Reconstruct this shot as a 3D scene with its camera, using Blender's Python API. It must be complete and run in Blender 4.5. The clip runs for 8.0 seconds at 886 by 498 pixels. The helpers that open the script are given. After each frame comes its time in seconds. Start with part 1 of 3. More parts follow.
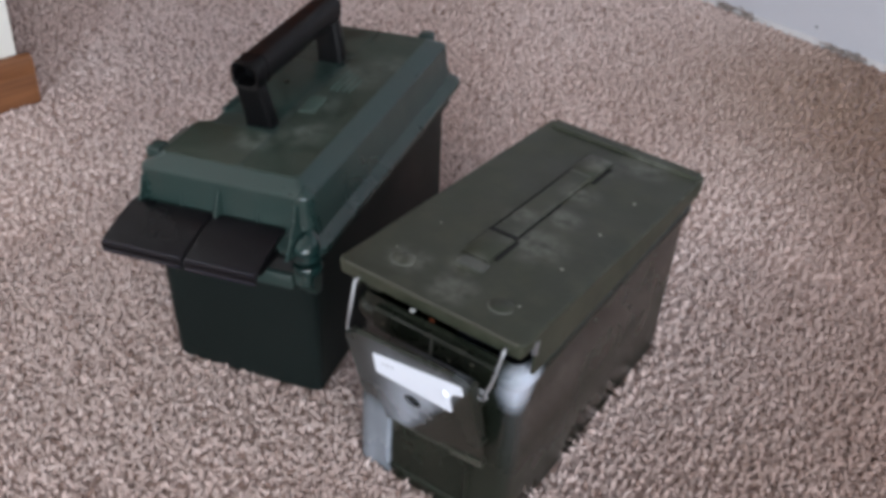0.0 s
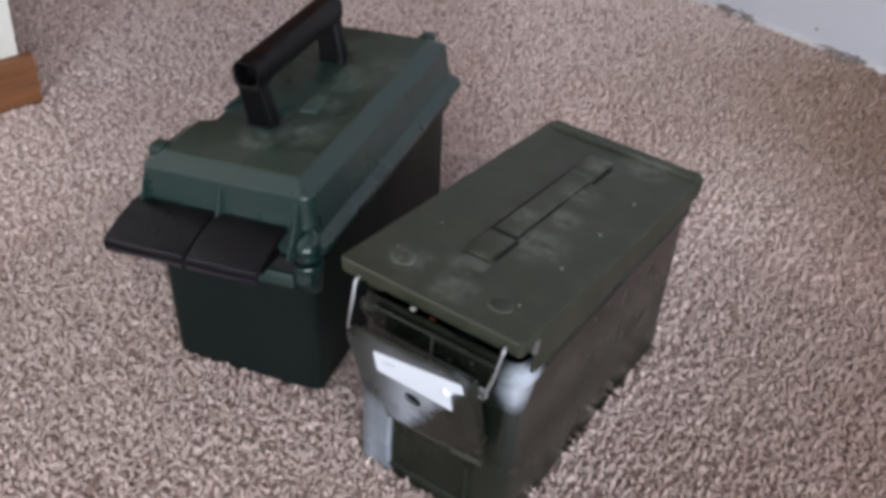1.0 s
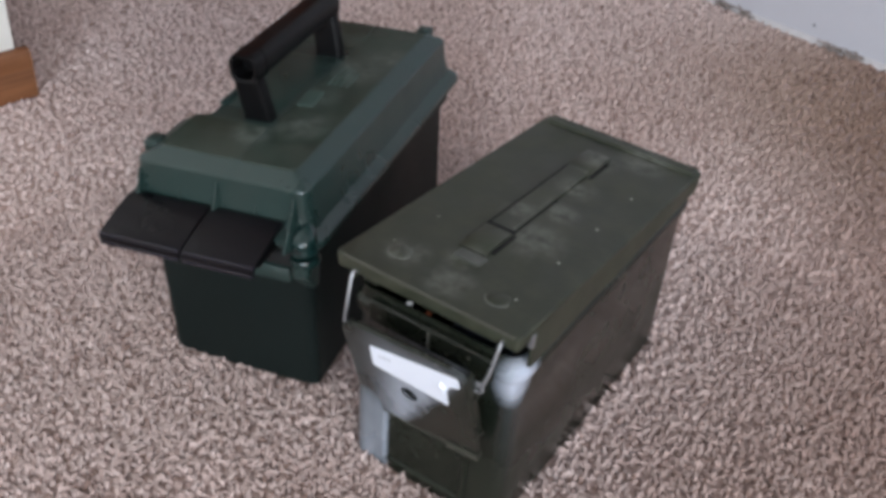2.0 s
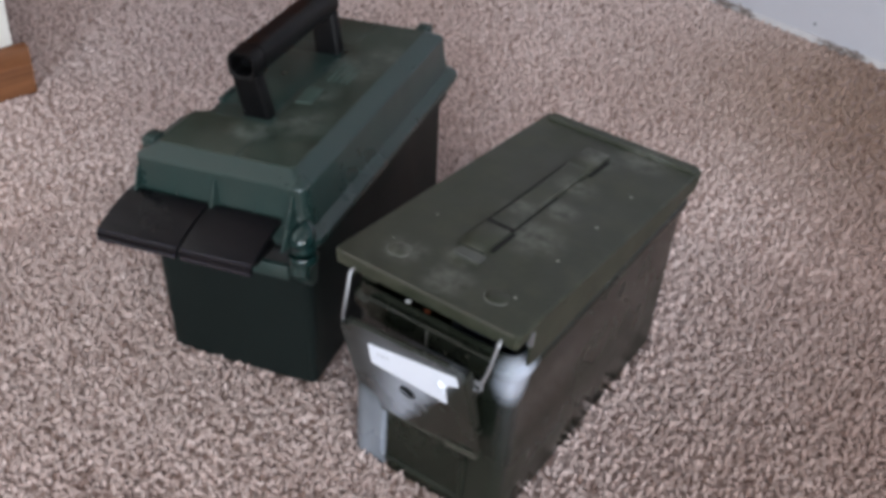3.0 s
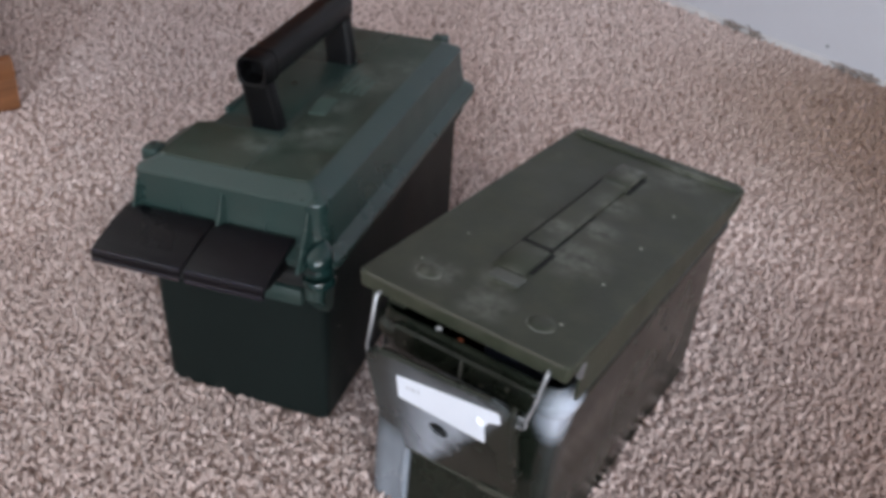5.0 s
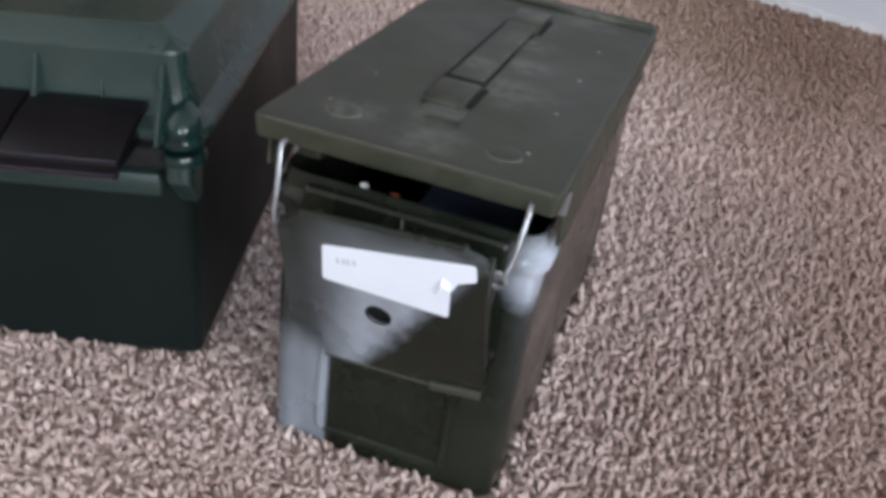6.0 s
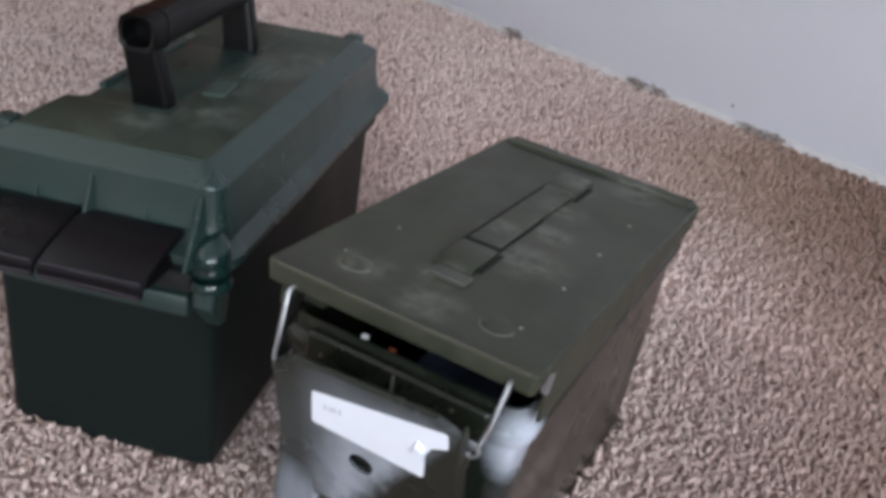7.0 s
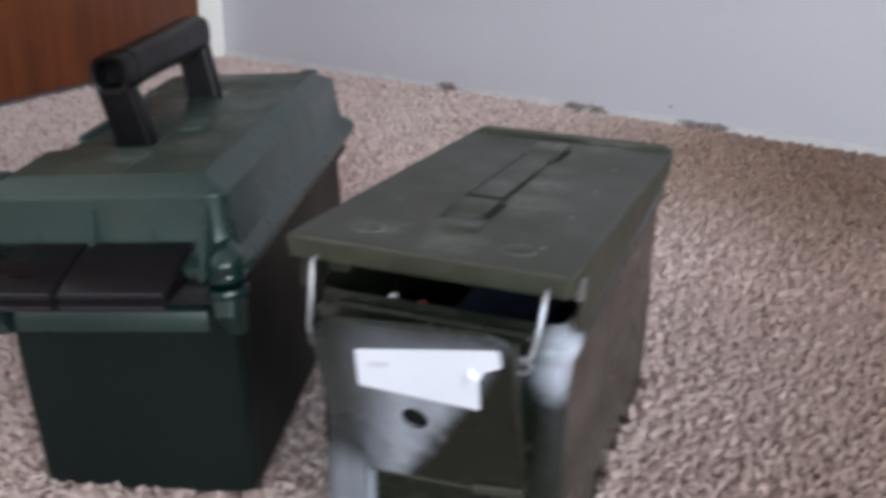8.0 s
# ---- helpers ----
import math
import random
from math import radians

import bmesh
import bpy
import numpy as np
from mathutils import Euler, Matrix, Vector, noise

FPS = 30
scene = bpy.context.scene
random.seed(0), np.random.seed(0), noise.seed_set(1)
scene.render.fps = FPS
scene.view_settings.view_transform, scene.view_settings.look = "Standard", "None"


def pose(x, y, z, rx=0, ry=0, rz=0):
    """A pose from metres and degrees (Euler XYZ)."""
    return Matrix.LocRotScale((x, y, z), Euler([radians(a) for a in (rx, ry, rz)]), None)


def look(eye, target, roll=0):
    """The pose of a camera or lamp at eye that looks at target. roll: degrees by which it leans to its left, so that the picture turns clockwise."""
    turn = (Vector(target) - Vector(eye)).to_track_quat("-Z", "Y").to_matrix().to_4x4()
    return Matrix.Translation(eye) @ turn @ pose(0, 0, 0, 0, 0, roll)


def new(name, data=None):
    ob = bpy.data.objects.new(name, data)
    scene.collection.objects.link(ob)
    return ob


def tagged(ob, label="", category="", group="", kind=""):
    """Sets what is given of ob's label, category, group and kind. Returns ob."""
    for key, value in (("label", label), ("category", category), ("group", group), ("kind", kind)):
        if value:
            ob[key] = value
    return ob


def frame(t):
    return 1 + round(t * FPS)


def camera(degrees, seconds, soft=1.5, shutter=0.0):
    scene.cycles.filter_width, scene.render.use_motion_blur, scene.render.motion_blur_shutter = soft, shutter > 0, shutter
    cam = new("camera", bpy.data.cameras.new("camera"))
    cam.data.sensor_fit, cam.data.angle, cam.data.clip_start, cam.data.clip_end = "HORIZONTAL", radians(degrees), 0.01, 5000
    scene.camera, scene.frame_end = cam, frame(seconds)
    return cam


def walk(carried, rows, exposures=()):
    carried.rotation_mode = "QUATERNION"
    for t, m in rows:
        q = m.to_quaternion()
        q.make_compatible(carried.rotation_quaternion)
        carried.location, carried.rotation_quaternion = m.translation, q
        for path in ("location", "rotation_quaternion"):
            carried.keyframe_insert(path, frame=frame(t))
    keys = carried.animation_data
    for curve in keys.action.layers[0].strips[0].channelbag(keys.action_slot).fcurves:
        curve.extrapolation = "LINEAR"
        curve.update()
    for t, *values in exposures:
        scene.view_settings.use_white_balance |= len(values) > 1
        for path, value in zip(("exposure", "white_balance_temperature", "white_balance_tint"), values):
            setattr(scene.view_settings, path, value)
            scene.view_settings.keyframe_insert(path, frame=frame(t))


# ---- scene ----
cam = camera(47.41, 8.0, soft=4.0, shutter=0.3)
# seconds, eye, heading, pitch, lean
ROWS = [
    (0.0, 0.3389, -0.4182, 0.6127, 31.93, -36.44, 4.51),
    (0.5, 0.3406, -0.4200, 0.6118, 31.88, -36.51, 4.63),
    (1.0, 0.3404, -0.4216, 0.6126, 31.92, -36.30, 4.67),
    (1.5, 0.3410, -0.4213, 0.6121, 31.82, -36.42, 4.74),
    (3.0, 0.3401, -0.4188, 0.6080, 31.68, -36.55, 5.05),
    (3.5, 0.3368, -0.4164, 0.6088, 32.24, -36.41, 4.04),
    (4.0, 0.3388, -0.4174, 0.6077, 31.71, -36.32, 4.28),
    (4.2, 0.3357, -0.4174, 0.6072, 31.30, -36.63, 4.93),
    (5.3, 0.2457, -0.3784, 0.5274, 29.34, -34.01, 6.61),
    (5.5, 0.2126, -0.3658, 0.4982, 24.84, -34.41, 8.38),
    (5.8, 0.1839, -0.3643, 0.4381, 15.40, -34.20, 10.42),
    (6.0, 0.1902, -0.3703, 0.4100, 14.59, -32.96, 8.42),
    (6.2, 0.2027, -0.3865, 0.4116, 16.91, -29.52, 6.32),
    (6.5, 0.2117, -0.3817, 0.4379, 20.36, -29.88, 9.03),
    (6.8, 0.2164, -0.3636, 0.4464, 21.99, -29.54, 11.46),
    (7.0, 0.2313, -0.3538, 0.4497, 22.43, -28.13, 11.63),
    (7.2, 0.2472, -0.3528, 0.4519, 25.24, -26.75, 9.48),
    (7.5, 0.2616, -0.3612, 0.4403, 24.39, -25.69, 9.19),
    (7.8, 0.2562, -0.3819, 0.4104, 19.47, -23.43, 4.72),
    (8.0, 0.2295, -0.4022, 0.3823, 20.44, -22.03, 0.70),
]
walk(cam, [(t, pose(x, y, z, 90 + pitch, 0, yaw) @ pose(0, 0, 0, 0, 0, roll)) for t, x, y, z, yaw, pitch, roll in ROWS],
     exposures=[(0.0, 0.0), (8.0, 0.0)])

# ---- light: overcast daylight from two windows that meet at the south-east corner ----
ROOM_C, ROOM_A = Vector((-0.817, 1.223, 0.0)), -11.3      # north-west corner and turn of the room


def room(x, y, z, rx=0, ry=0, rz=0):
    return pose(*ROOM_C, 0, 0, ROOM_A) @ pose(x, y, z, rx, ry, rz)


world = bpy.data.worlds.new("world")
scene.world = world
world.use_nodes = True
sky = world.node_tree.nodes.new("ShaderNodeTexSky")
sky.sky_type, sky.sun_disc = "NISHITA", False
sky.sun_elevation, sky.sun_rotation = radians(51), radians(91)
world.node_tree.links.new(sky.outputs[0], world.node_tree.nodes["Background"].inputs[0])
world.node_tree.nodes["Background"].inputs[1].default_value = 0.1

sun = new("sun", bpy.data.lights.new("sun", "SUN"))
sun.data.energy, sun.data.angle, sun.data.color = 0.8, radians(20), (0.95, 0.97, 1.0)
sun.matrix_world = room(5, -1.2, 4.0) @ look((0, 0, 0), (-0.62, 0.10, -0.77))

WIN = (-3.60, -1.80, 0.70, 2.10)                          # window in the east wall: y from, y to, sill, head
lamp = new("window_light", bpy.data.lights.new("window_light", "AREA"))
lamp.data.shape, lamp.data.size, lamp.data.size_y = "RECTANGLE", 1.7, 1.3
lamp.data.energy, lamp.data.color = 92.0, (0.95, 0.97, 1.0)
lamp.matrix_world = room(4.55, -2.70, 1.40) @ look((0, 0, 0), (-1, 0, 0))
WIN_S = (2.90, 4.30, 0.70, 2.10)                          # window in the south wall: x from, x to, sill, head
lamp_s = new("window_light_south", bpy.data.lights.new("window_light_south", "AREA"))
lamp_s.data.shape, lamp_s.data.size, lamp_s.data.size_y = "RECTANGLE", 1.3, 1.3
lamp_s.data.energy, lamp_s.data.color = 108.0, (0.74, 0.87, 1.0)
lamp_s.matrix_world = room(3.60, -4.55, 1.40) @ look((0, 0, 0), (0, 1, 0))


# ---- materials ----
def node_mat(name):
    m = bpy.data.materials.new(name)
    m.use_nodes = True
    nt = m.node_tree
    return m, nt, nt.nodes["Principled BSDF"]


def noise_node(nt, scale, detail=4.0, rough=0.55, coord="Object", stretch=None):
    tc = nt.nodes.new("ShaderNodeTexCoord")
    n = nt.nodes.new("ShaderNodeTexNoise")
    n.inputs["Scale"].default_value, n.inputs["Detail"].default_value, n.inputs["Roughness"].default_value = scale, detail, rough
    if stretch:
        mp = nt.nodes.new("ShaderNodeMapping")
        mp.inputs["Scale"].default_value = stretch
        nt.links.new(tc.outputs[coord], mp.inputs["Vector"])
        nt.links.new(mp.outputs[0], n.inputs["Vector"])
    else:
        nt.links.new(tc.outputs[coord], n.inputs["Vector"])
    return n


def ramp(nt, src, stops):
    r = nt.nodes.new("ShaderNodeValToRGB")
    while len(r.color_ramp.elements) < len(stops):
        r.color_ramp.elements.new(0.5)
    for e, (p, c) in zip(r.color_ramp.elements, stops):
        e.position = p
        e.color = (*c, 1) if isinstance(c, tuple) else (c, c, c, 1)
    nt.links.new(src, r.inputs[0])
    return r


def mix(nt, fac, a, b, blend="MIX"):
    m = nt.nodes.new("ShaderNodeMix")
    m.data_type, m.blend_type = "RGBA", blend
    for sock, v in ((0, fac), (6, a), (7, b)):
        if isinstance(v, (int, float)):
            m.inputs[sock].default_value = v
        elif isinstance(v, tuple):
            m.inputs[sock].default_value = (*v, 1)
        else:
            nt.links.new(v, m.inputs[sock])
    return m.outputs[2]


def surface(name, col, rough, metal=0.0, var=0.2, scale=12.0, fine=180.0, bump=0.1, dust=None, dust_amount=0.5, dust_scale=9.0,
            rough_var=0.12, stretch=None, spec=0.5, coat=0.0):
    """A painted, moulded or bare surface: broad blotches, fine grain, uneven gloss, and dust with soft patches."""
    m, nt, p = node_mat(name)
    broad = noise_node(nt, scale, 5, 0.6, stretch=stretch)
    grain = noise_node(nt, fine, 3, 0.5, stretch=stretch)
    lo, hi = tuple(c * (1 - var) for c in col), tuple(min(1, c * (1 + var)) for c in col)
    base = ramp(nt, broad.outputs[0], [(0.3, lo), (0.7, hi)]).outputs[0]
    base = mix(nt, 0.25, base, ramp(nt, grain.outputs[0], [(0.3, lo), (0.7, hi)]).outputs[0])
    r_lo, r_hi = max(0.02, rough - rough_var), min(1, rough + rough_var)
    rr = ramp(nt, broad.outputs[0], [(0.3, r_lo), (0.7, r_hi)]).outputs[0]
    if dust:
        d = noise_node(nt, dust_scale, 6, 0.65)
        amount = ramp(nt, d.outputs[0], [(0.46, 0.0), (0.72, dust_amount)]).outputs[0]
        base = mix(nt, amount, base, dust)
        rr = mix(nt, amount, rr, (0.85, 0.85, 0.85))
    nt.links.new(base, p.inputs["Base Color"])
    nt.links.new(rr, p.inputs["Roughness"])
    p.inputs["Metallic"].default_value = metal
    p.inputs["Specular IOR Level"].default_value = spec
    p.inputs["Coat Weight"].default_value = coat
    if bump:
        b = nt.nodes.new("ShaderNodeBump")
        b.inputs["Strength"].default_value, b.inputs["Distance"].default_value = bump, 0.001
        nt.links.new(grain.outputs[0], b.inputs["Height"])
        nt.links.new(b.outputs[0], p.inputs["Normal"])
    return m


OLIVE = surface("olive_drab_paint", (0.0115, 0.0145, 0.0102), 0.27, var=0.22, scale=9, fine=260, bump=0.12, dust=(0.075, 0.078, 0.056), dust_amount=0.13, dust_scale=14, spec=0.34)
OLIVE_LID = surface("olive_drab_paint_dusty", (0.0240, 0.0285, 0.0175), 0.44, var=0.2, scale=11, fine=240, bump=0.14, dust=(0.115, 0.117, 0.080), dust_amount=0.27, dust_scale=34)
WORN = surface("worn_olive_edge", (0.135, 0.138, 0.125), 0.6, var=0.3, scale=60, fine=400, bump=0.1)
DUSTY = surface("scuffed_paint", (0.072, 0.076, 0.068), 0.65, var=0.4, scale=80, fine=400, bump=0.1)
CHIP = surface("bare_paint_chip", (0.36, 0.36, 0.32), 0.5, var=0.1)


def sprayed_sheen():
    """Olive paint with pale grey on the front, part overspray and part painted sheen: a soft diagonal edge on the latch
    plate, the lower corner and one upright edge.
    """
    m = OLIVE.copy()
    m.name = "olive_paint_overspray_sheen"
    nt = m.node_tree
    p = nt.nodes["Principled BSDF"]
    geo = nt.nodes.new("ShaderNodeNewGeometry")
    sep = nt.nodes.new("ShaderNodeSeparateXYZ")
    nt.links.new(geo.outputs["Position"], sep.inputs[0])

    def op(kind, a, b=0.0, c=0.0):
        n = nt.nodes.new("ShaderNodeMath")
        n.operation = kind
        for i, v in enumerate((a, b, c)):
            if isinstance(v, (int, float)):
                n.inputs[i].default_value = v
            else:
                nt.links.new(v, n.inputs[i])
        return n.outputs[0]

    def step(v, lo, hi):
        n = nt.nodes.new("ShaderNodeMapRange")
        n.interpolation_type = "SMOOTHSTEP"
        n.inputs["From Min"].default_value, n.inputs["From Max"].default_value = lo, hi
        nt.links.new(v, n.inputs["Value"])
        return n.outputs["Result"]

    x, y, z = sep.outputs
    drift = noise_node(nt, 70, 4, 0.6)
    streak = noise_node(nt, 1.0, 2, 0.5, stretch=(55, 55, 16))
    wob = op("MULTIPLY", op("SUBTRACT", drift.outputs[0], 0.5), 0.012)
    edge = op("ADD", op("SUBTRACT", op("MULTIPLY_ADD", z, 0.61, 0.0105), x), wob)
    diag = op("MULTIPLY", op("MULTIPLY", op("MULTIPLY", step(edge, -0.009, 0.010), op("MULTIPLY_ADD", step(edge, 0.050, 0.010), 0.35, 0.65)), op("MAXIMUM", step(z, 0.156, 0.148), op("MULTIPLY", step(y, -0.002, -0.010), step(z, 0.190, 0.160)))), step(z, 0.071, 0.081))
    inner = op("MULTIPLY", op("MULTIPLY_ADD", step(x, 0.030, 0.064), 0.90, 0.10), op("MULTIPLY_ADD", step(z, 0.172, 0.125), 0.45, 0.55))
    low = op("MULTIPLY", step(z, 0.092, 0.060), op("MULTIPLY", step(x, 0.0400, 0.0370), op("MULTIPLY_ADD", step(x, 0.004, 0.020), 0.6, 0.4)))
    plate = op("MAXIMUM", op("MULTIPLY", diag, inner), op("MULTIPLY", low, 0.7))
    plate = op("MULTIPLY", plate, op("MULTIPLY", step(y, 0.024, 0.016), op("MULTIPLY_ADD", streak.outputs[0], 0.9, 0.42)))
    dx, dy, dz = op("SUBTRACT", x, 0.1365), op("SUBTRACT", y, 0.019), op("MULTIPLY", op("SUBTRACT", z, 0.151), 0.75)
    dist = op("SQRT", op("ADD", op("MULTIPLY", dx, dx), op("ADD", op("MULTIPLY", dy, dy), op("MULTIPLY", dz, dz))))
    # soft highlight down the corner, painted into the colour
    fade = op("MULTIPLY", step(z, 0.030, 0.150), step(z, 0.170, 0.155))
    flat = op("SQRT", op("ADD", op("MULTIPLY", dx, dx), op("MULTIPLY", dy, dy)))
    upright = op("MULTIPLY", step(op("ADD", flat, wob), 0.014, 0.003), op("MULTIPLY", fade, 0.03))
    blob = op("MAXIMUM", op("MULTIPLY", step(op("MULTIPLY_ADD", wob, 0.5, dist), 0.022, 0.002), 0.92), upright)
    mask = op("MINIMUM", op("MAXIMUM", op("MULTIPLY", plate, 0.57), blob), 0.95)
    # the pale sheen goes into base colour, roughness and metal
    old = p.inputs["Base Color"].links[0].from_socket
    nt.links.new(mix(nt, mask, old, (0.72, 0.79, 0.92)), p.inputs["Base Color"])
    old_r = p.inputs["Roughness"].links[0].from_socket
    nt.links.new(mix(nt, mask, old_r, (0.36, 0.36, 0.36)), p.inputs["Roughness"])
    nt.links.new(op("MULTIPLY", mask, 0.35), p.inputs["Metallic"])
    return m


def smear(m, spots, tone, amount, grain=60):
    """Dusty rubbed patches at known places on a lid, broken up by noise."""
    nt = m.node_tree
    p = nt.nodes["Principled BSDF"]
    tc = nt.nodes.new("ShaderNodeTexCoord")
    n = noise_node(nt, grain, 5, 0.65)
    total = None
    for x, y, z, r in spots:
        d = nt.nodes.new("ShaderNodeVectorMath")
        d.operation = "DISTANCE"
        nt.links.new(tc.outputs["Object"], d.inputs[0])
        d.inputs[1].default_value = (x, y, z)
        mr = nt.nodes.new("ShaderNodeMapRange")
        mr.interpolation_type = "SMOOTHSTEP"
        mr.inputs["From Min"].default_value, mr.inputs["From Max"].default_value = r, r * 0.15
        nt.links.new(d.outputs["Value"], mr.inputs["Value"])
        if total is None:
            total = mr.outputs["Result"]
        else:
            mx = nt.nodes.new("ShaderNodeMath")
            mx.operation = "MAXIMUM"
            nt.links.new(total, mx.inputs[0])
            nt.links.new(mr.outputs["Result"], mx.inputs[1])
            total = mx.outputs[0]
    broken = ramp(nt, n.outputs[0], [(0.38, 0.0), (0.62, amount)]).outputs[0]
    mul = nt.nodes.new("ShaderNodeMath")
    mul.operation = "MULTIPLY"
    nt.links.new(total, mul.inputs[0])
    nt.links.new(broken, mul.inputs[1])
    old = p.inputs["Base Color"].links[0].from_socket
    nt.links.new(mix(nt, mul.outputs[0], old, tone), p.inputs["Base Color"])


SPRAYED_SHEEN = sprayed_sheen()
smear(OLIVE_LID, [(0.090, 0.105, 0, 0.032), (0.086, 0.150, 0, 0.022), (0.066, 0.050, 0, 0.018), (0.034, 0.030, 0, 0.022), (0.070, 0.245, 0, 0.024), (0.100, 0.272, 0, 0.030), (0.075, 0.020, 0, 0.024), (0.080, 0.190, 0, 0.022), (0.064, 0.130, 0, 0.020), (0.069, 0.054, 0, 0.016)], (0.145, 0.150, 0.130), 0.7, 80)
STEEL = surface("zinc_plated_wire", (0.33, 0.34, 0.36), 0.36, metal=0.8, var=0.2, scale=50, fine=300, bump=0.08)
PAPER = surface("white_label_paper", (0.83, 0.87, 0.96), 0.5, var=0.03, scale=30, fine=300, bump=0.05)
INK = surface("faded_ink", (0.58, 0.60, 0.66), 0.6, var=0.1)
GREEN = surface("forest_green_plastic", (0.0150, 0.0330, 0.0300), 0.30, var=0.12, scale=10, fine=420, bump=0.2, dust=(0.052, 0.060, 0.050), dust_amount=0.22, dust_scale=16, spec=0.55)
# darker than the lid: shade beside the steel box put into the body's colour
GREEN_BODY = surface("forest_green_plastic_body_shade", (0.0098, 0.0142, 0.0134), 0.40, var=0.15, scale=10, fine=420, bump=0.08, rough_var=0.06, spec=0.08)
GREEN_GLOSS = surface("glossy_green_plastic", (0.0085, 0.025, 0.0235), 0.12, var=0.12, scale=10, fine=420, bump=0.08)
GREEN_TOP = surface("forest_green_plastic_dusty", (0.0185, 0.0330, 0.0245), 0.42, var=0.3, scale=18, fine=420, bump=0.22, dust=(0.052, 0.060, 0.046), dust_amount=0.6, dust_scale=20)
GREEN_WORN = surface("pale_worn_green_plastic", (0.05, 0.085, 0.072), 0.5, var=0.3, scale=50, fine=400, bump=0.15)
smear_spots = [(0.030, -0.070, 0.213, 0.030), (0.016, -0.020, 0.213, 0.030), (0.030, 0.035, 0.213, 0.034), (0.000, -0.095, 0.213, 0.026), (0.046, 0.070, 0.213, 0.026)]
smear(GREEN_TOP, smear_spots, (0.092, 0.108, 0.096), 0.95, 70)
LATCH_LIP = surface("glossy_purple_black_plastic", (0.005, 0.005, 0.013), 0.15, var=0.2, scale=16, fine=420, bump=0.15, spec=0.6)
BLACK = surface("black_handle_plastic", (0.0032, 0.0031, 0.0036), 0.36, var=0.25, scale=18, fine=400, bump=0.25, spec=0.2)
LATCH = surface("brown_black_latch_plastic", (0.0042, 0.0036, 0.0050), 0.34, var=0.2, scale=16, fine=420, bump=0.25, spec=0.2)
OLIVE_EDGE = surface("pale_olive_paint", (0.050, 0.050, 0.038), 0.5, var=0.3, scale=60, fine=300, bump=0.1)
# black rubber, and pieces that stand in for shade in holes and gaps
DARK = surface("dark_rubber_and_shade", (0.004, 0.004, 0.004), 0.9, var=0.2)
WALL = surface("white_wall_paint", (0.545, 0.540, 0.585), 0.75, var=0.03, scale=3, fine=90, bump=0.12)
TRIM = surface("white_trim_paint", (0.90, 0.885, 0.83), 0.5, var=0.03, scale=4, fine=60, bump=0.05)
WALL_FAR = surface("pale_wall_paint", (0.62, 0.61, 0.60), 0.8, var=0.03, scale=3, fine=90, bump=0.1)
CAULK = surface("chalky_wall_edge", (0.62, 0.60, 0.61), 0.9, var=0.12, scale=40, fine=200, bump=0.5)
LINT = surface("grey_brown_lint", (0.30, 0.25, 0.23), 0.95, var=0.5, scale=120, fine=500, bump=0.4)
SPOT = surface("grey_mark", (0.12, 0.12, 0.14), 0.8)
BLUE = surface("blue_grey_card", (0.034, 0.044, 0.074), 0.4, var=0.6, scale=60)
ORANGE = surface("orange_card", (0.12, 0.026, 0.008), 0.5, var=0.2, scale=60)
GLINT = surface("clear_glint", (0.95, 0.95, 0.97), 0.2, metal=0.5, var=0.1)


def wood(name, dark, light, along, rough=0.4):
    m, nt, p = node_mat(name)
    stretch = tuple(2.0 if a == along else 38.0 for a in "xyz")
    g1 = noise_node(nt, 1.0, 5, 0.6, stretch=stretch)
    g2 = noise_node(nt, 5.0, 4, 0.5, stretch=stretch)
    base = mix(nt, 0.35, ramp(nt, g1.outputs[0], [(0.32, dark), (0.66, light)]).outputs[0], ramp(nt, g2.outputs[0], [(0.35, dark), (0.6, light)]).outputs[0])
    nt.links.new(base, p.inputs["Base Color"])
    p.inputs["Roughness"].default_value = rough
    b = nt.nodes.new("ShaderNodeBump")
    b.inputs["Strength"].default_value, b.inputs["Distance"].default_value = 0.15, 0.001
    nt.links.new(g2.outputs[0], b.inputs["Height"])
    nt.links.new(b.outputs[0], p.inputs["Normal"])
    return m


OAK = wood("oak_baseboard", (0.100, 0.036, 0.015), (0.26, 0.108, 0.046), "y", 0.4)
DOOR_WOOD = wood("red_brown_door_veneer", (0.085, 0.022, 0.008), (0.165, 0.050, 0.017), "z", 0.3)


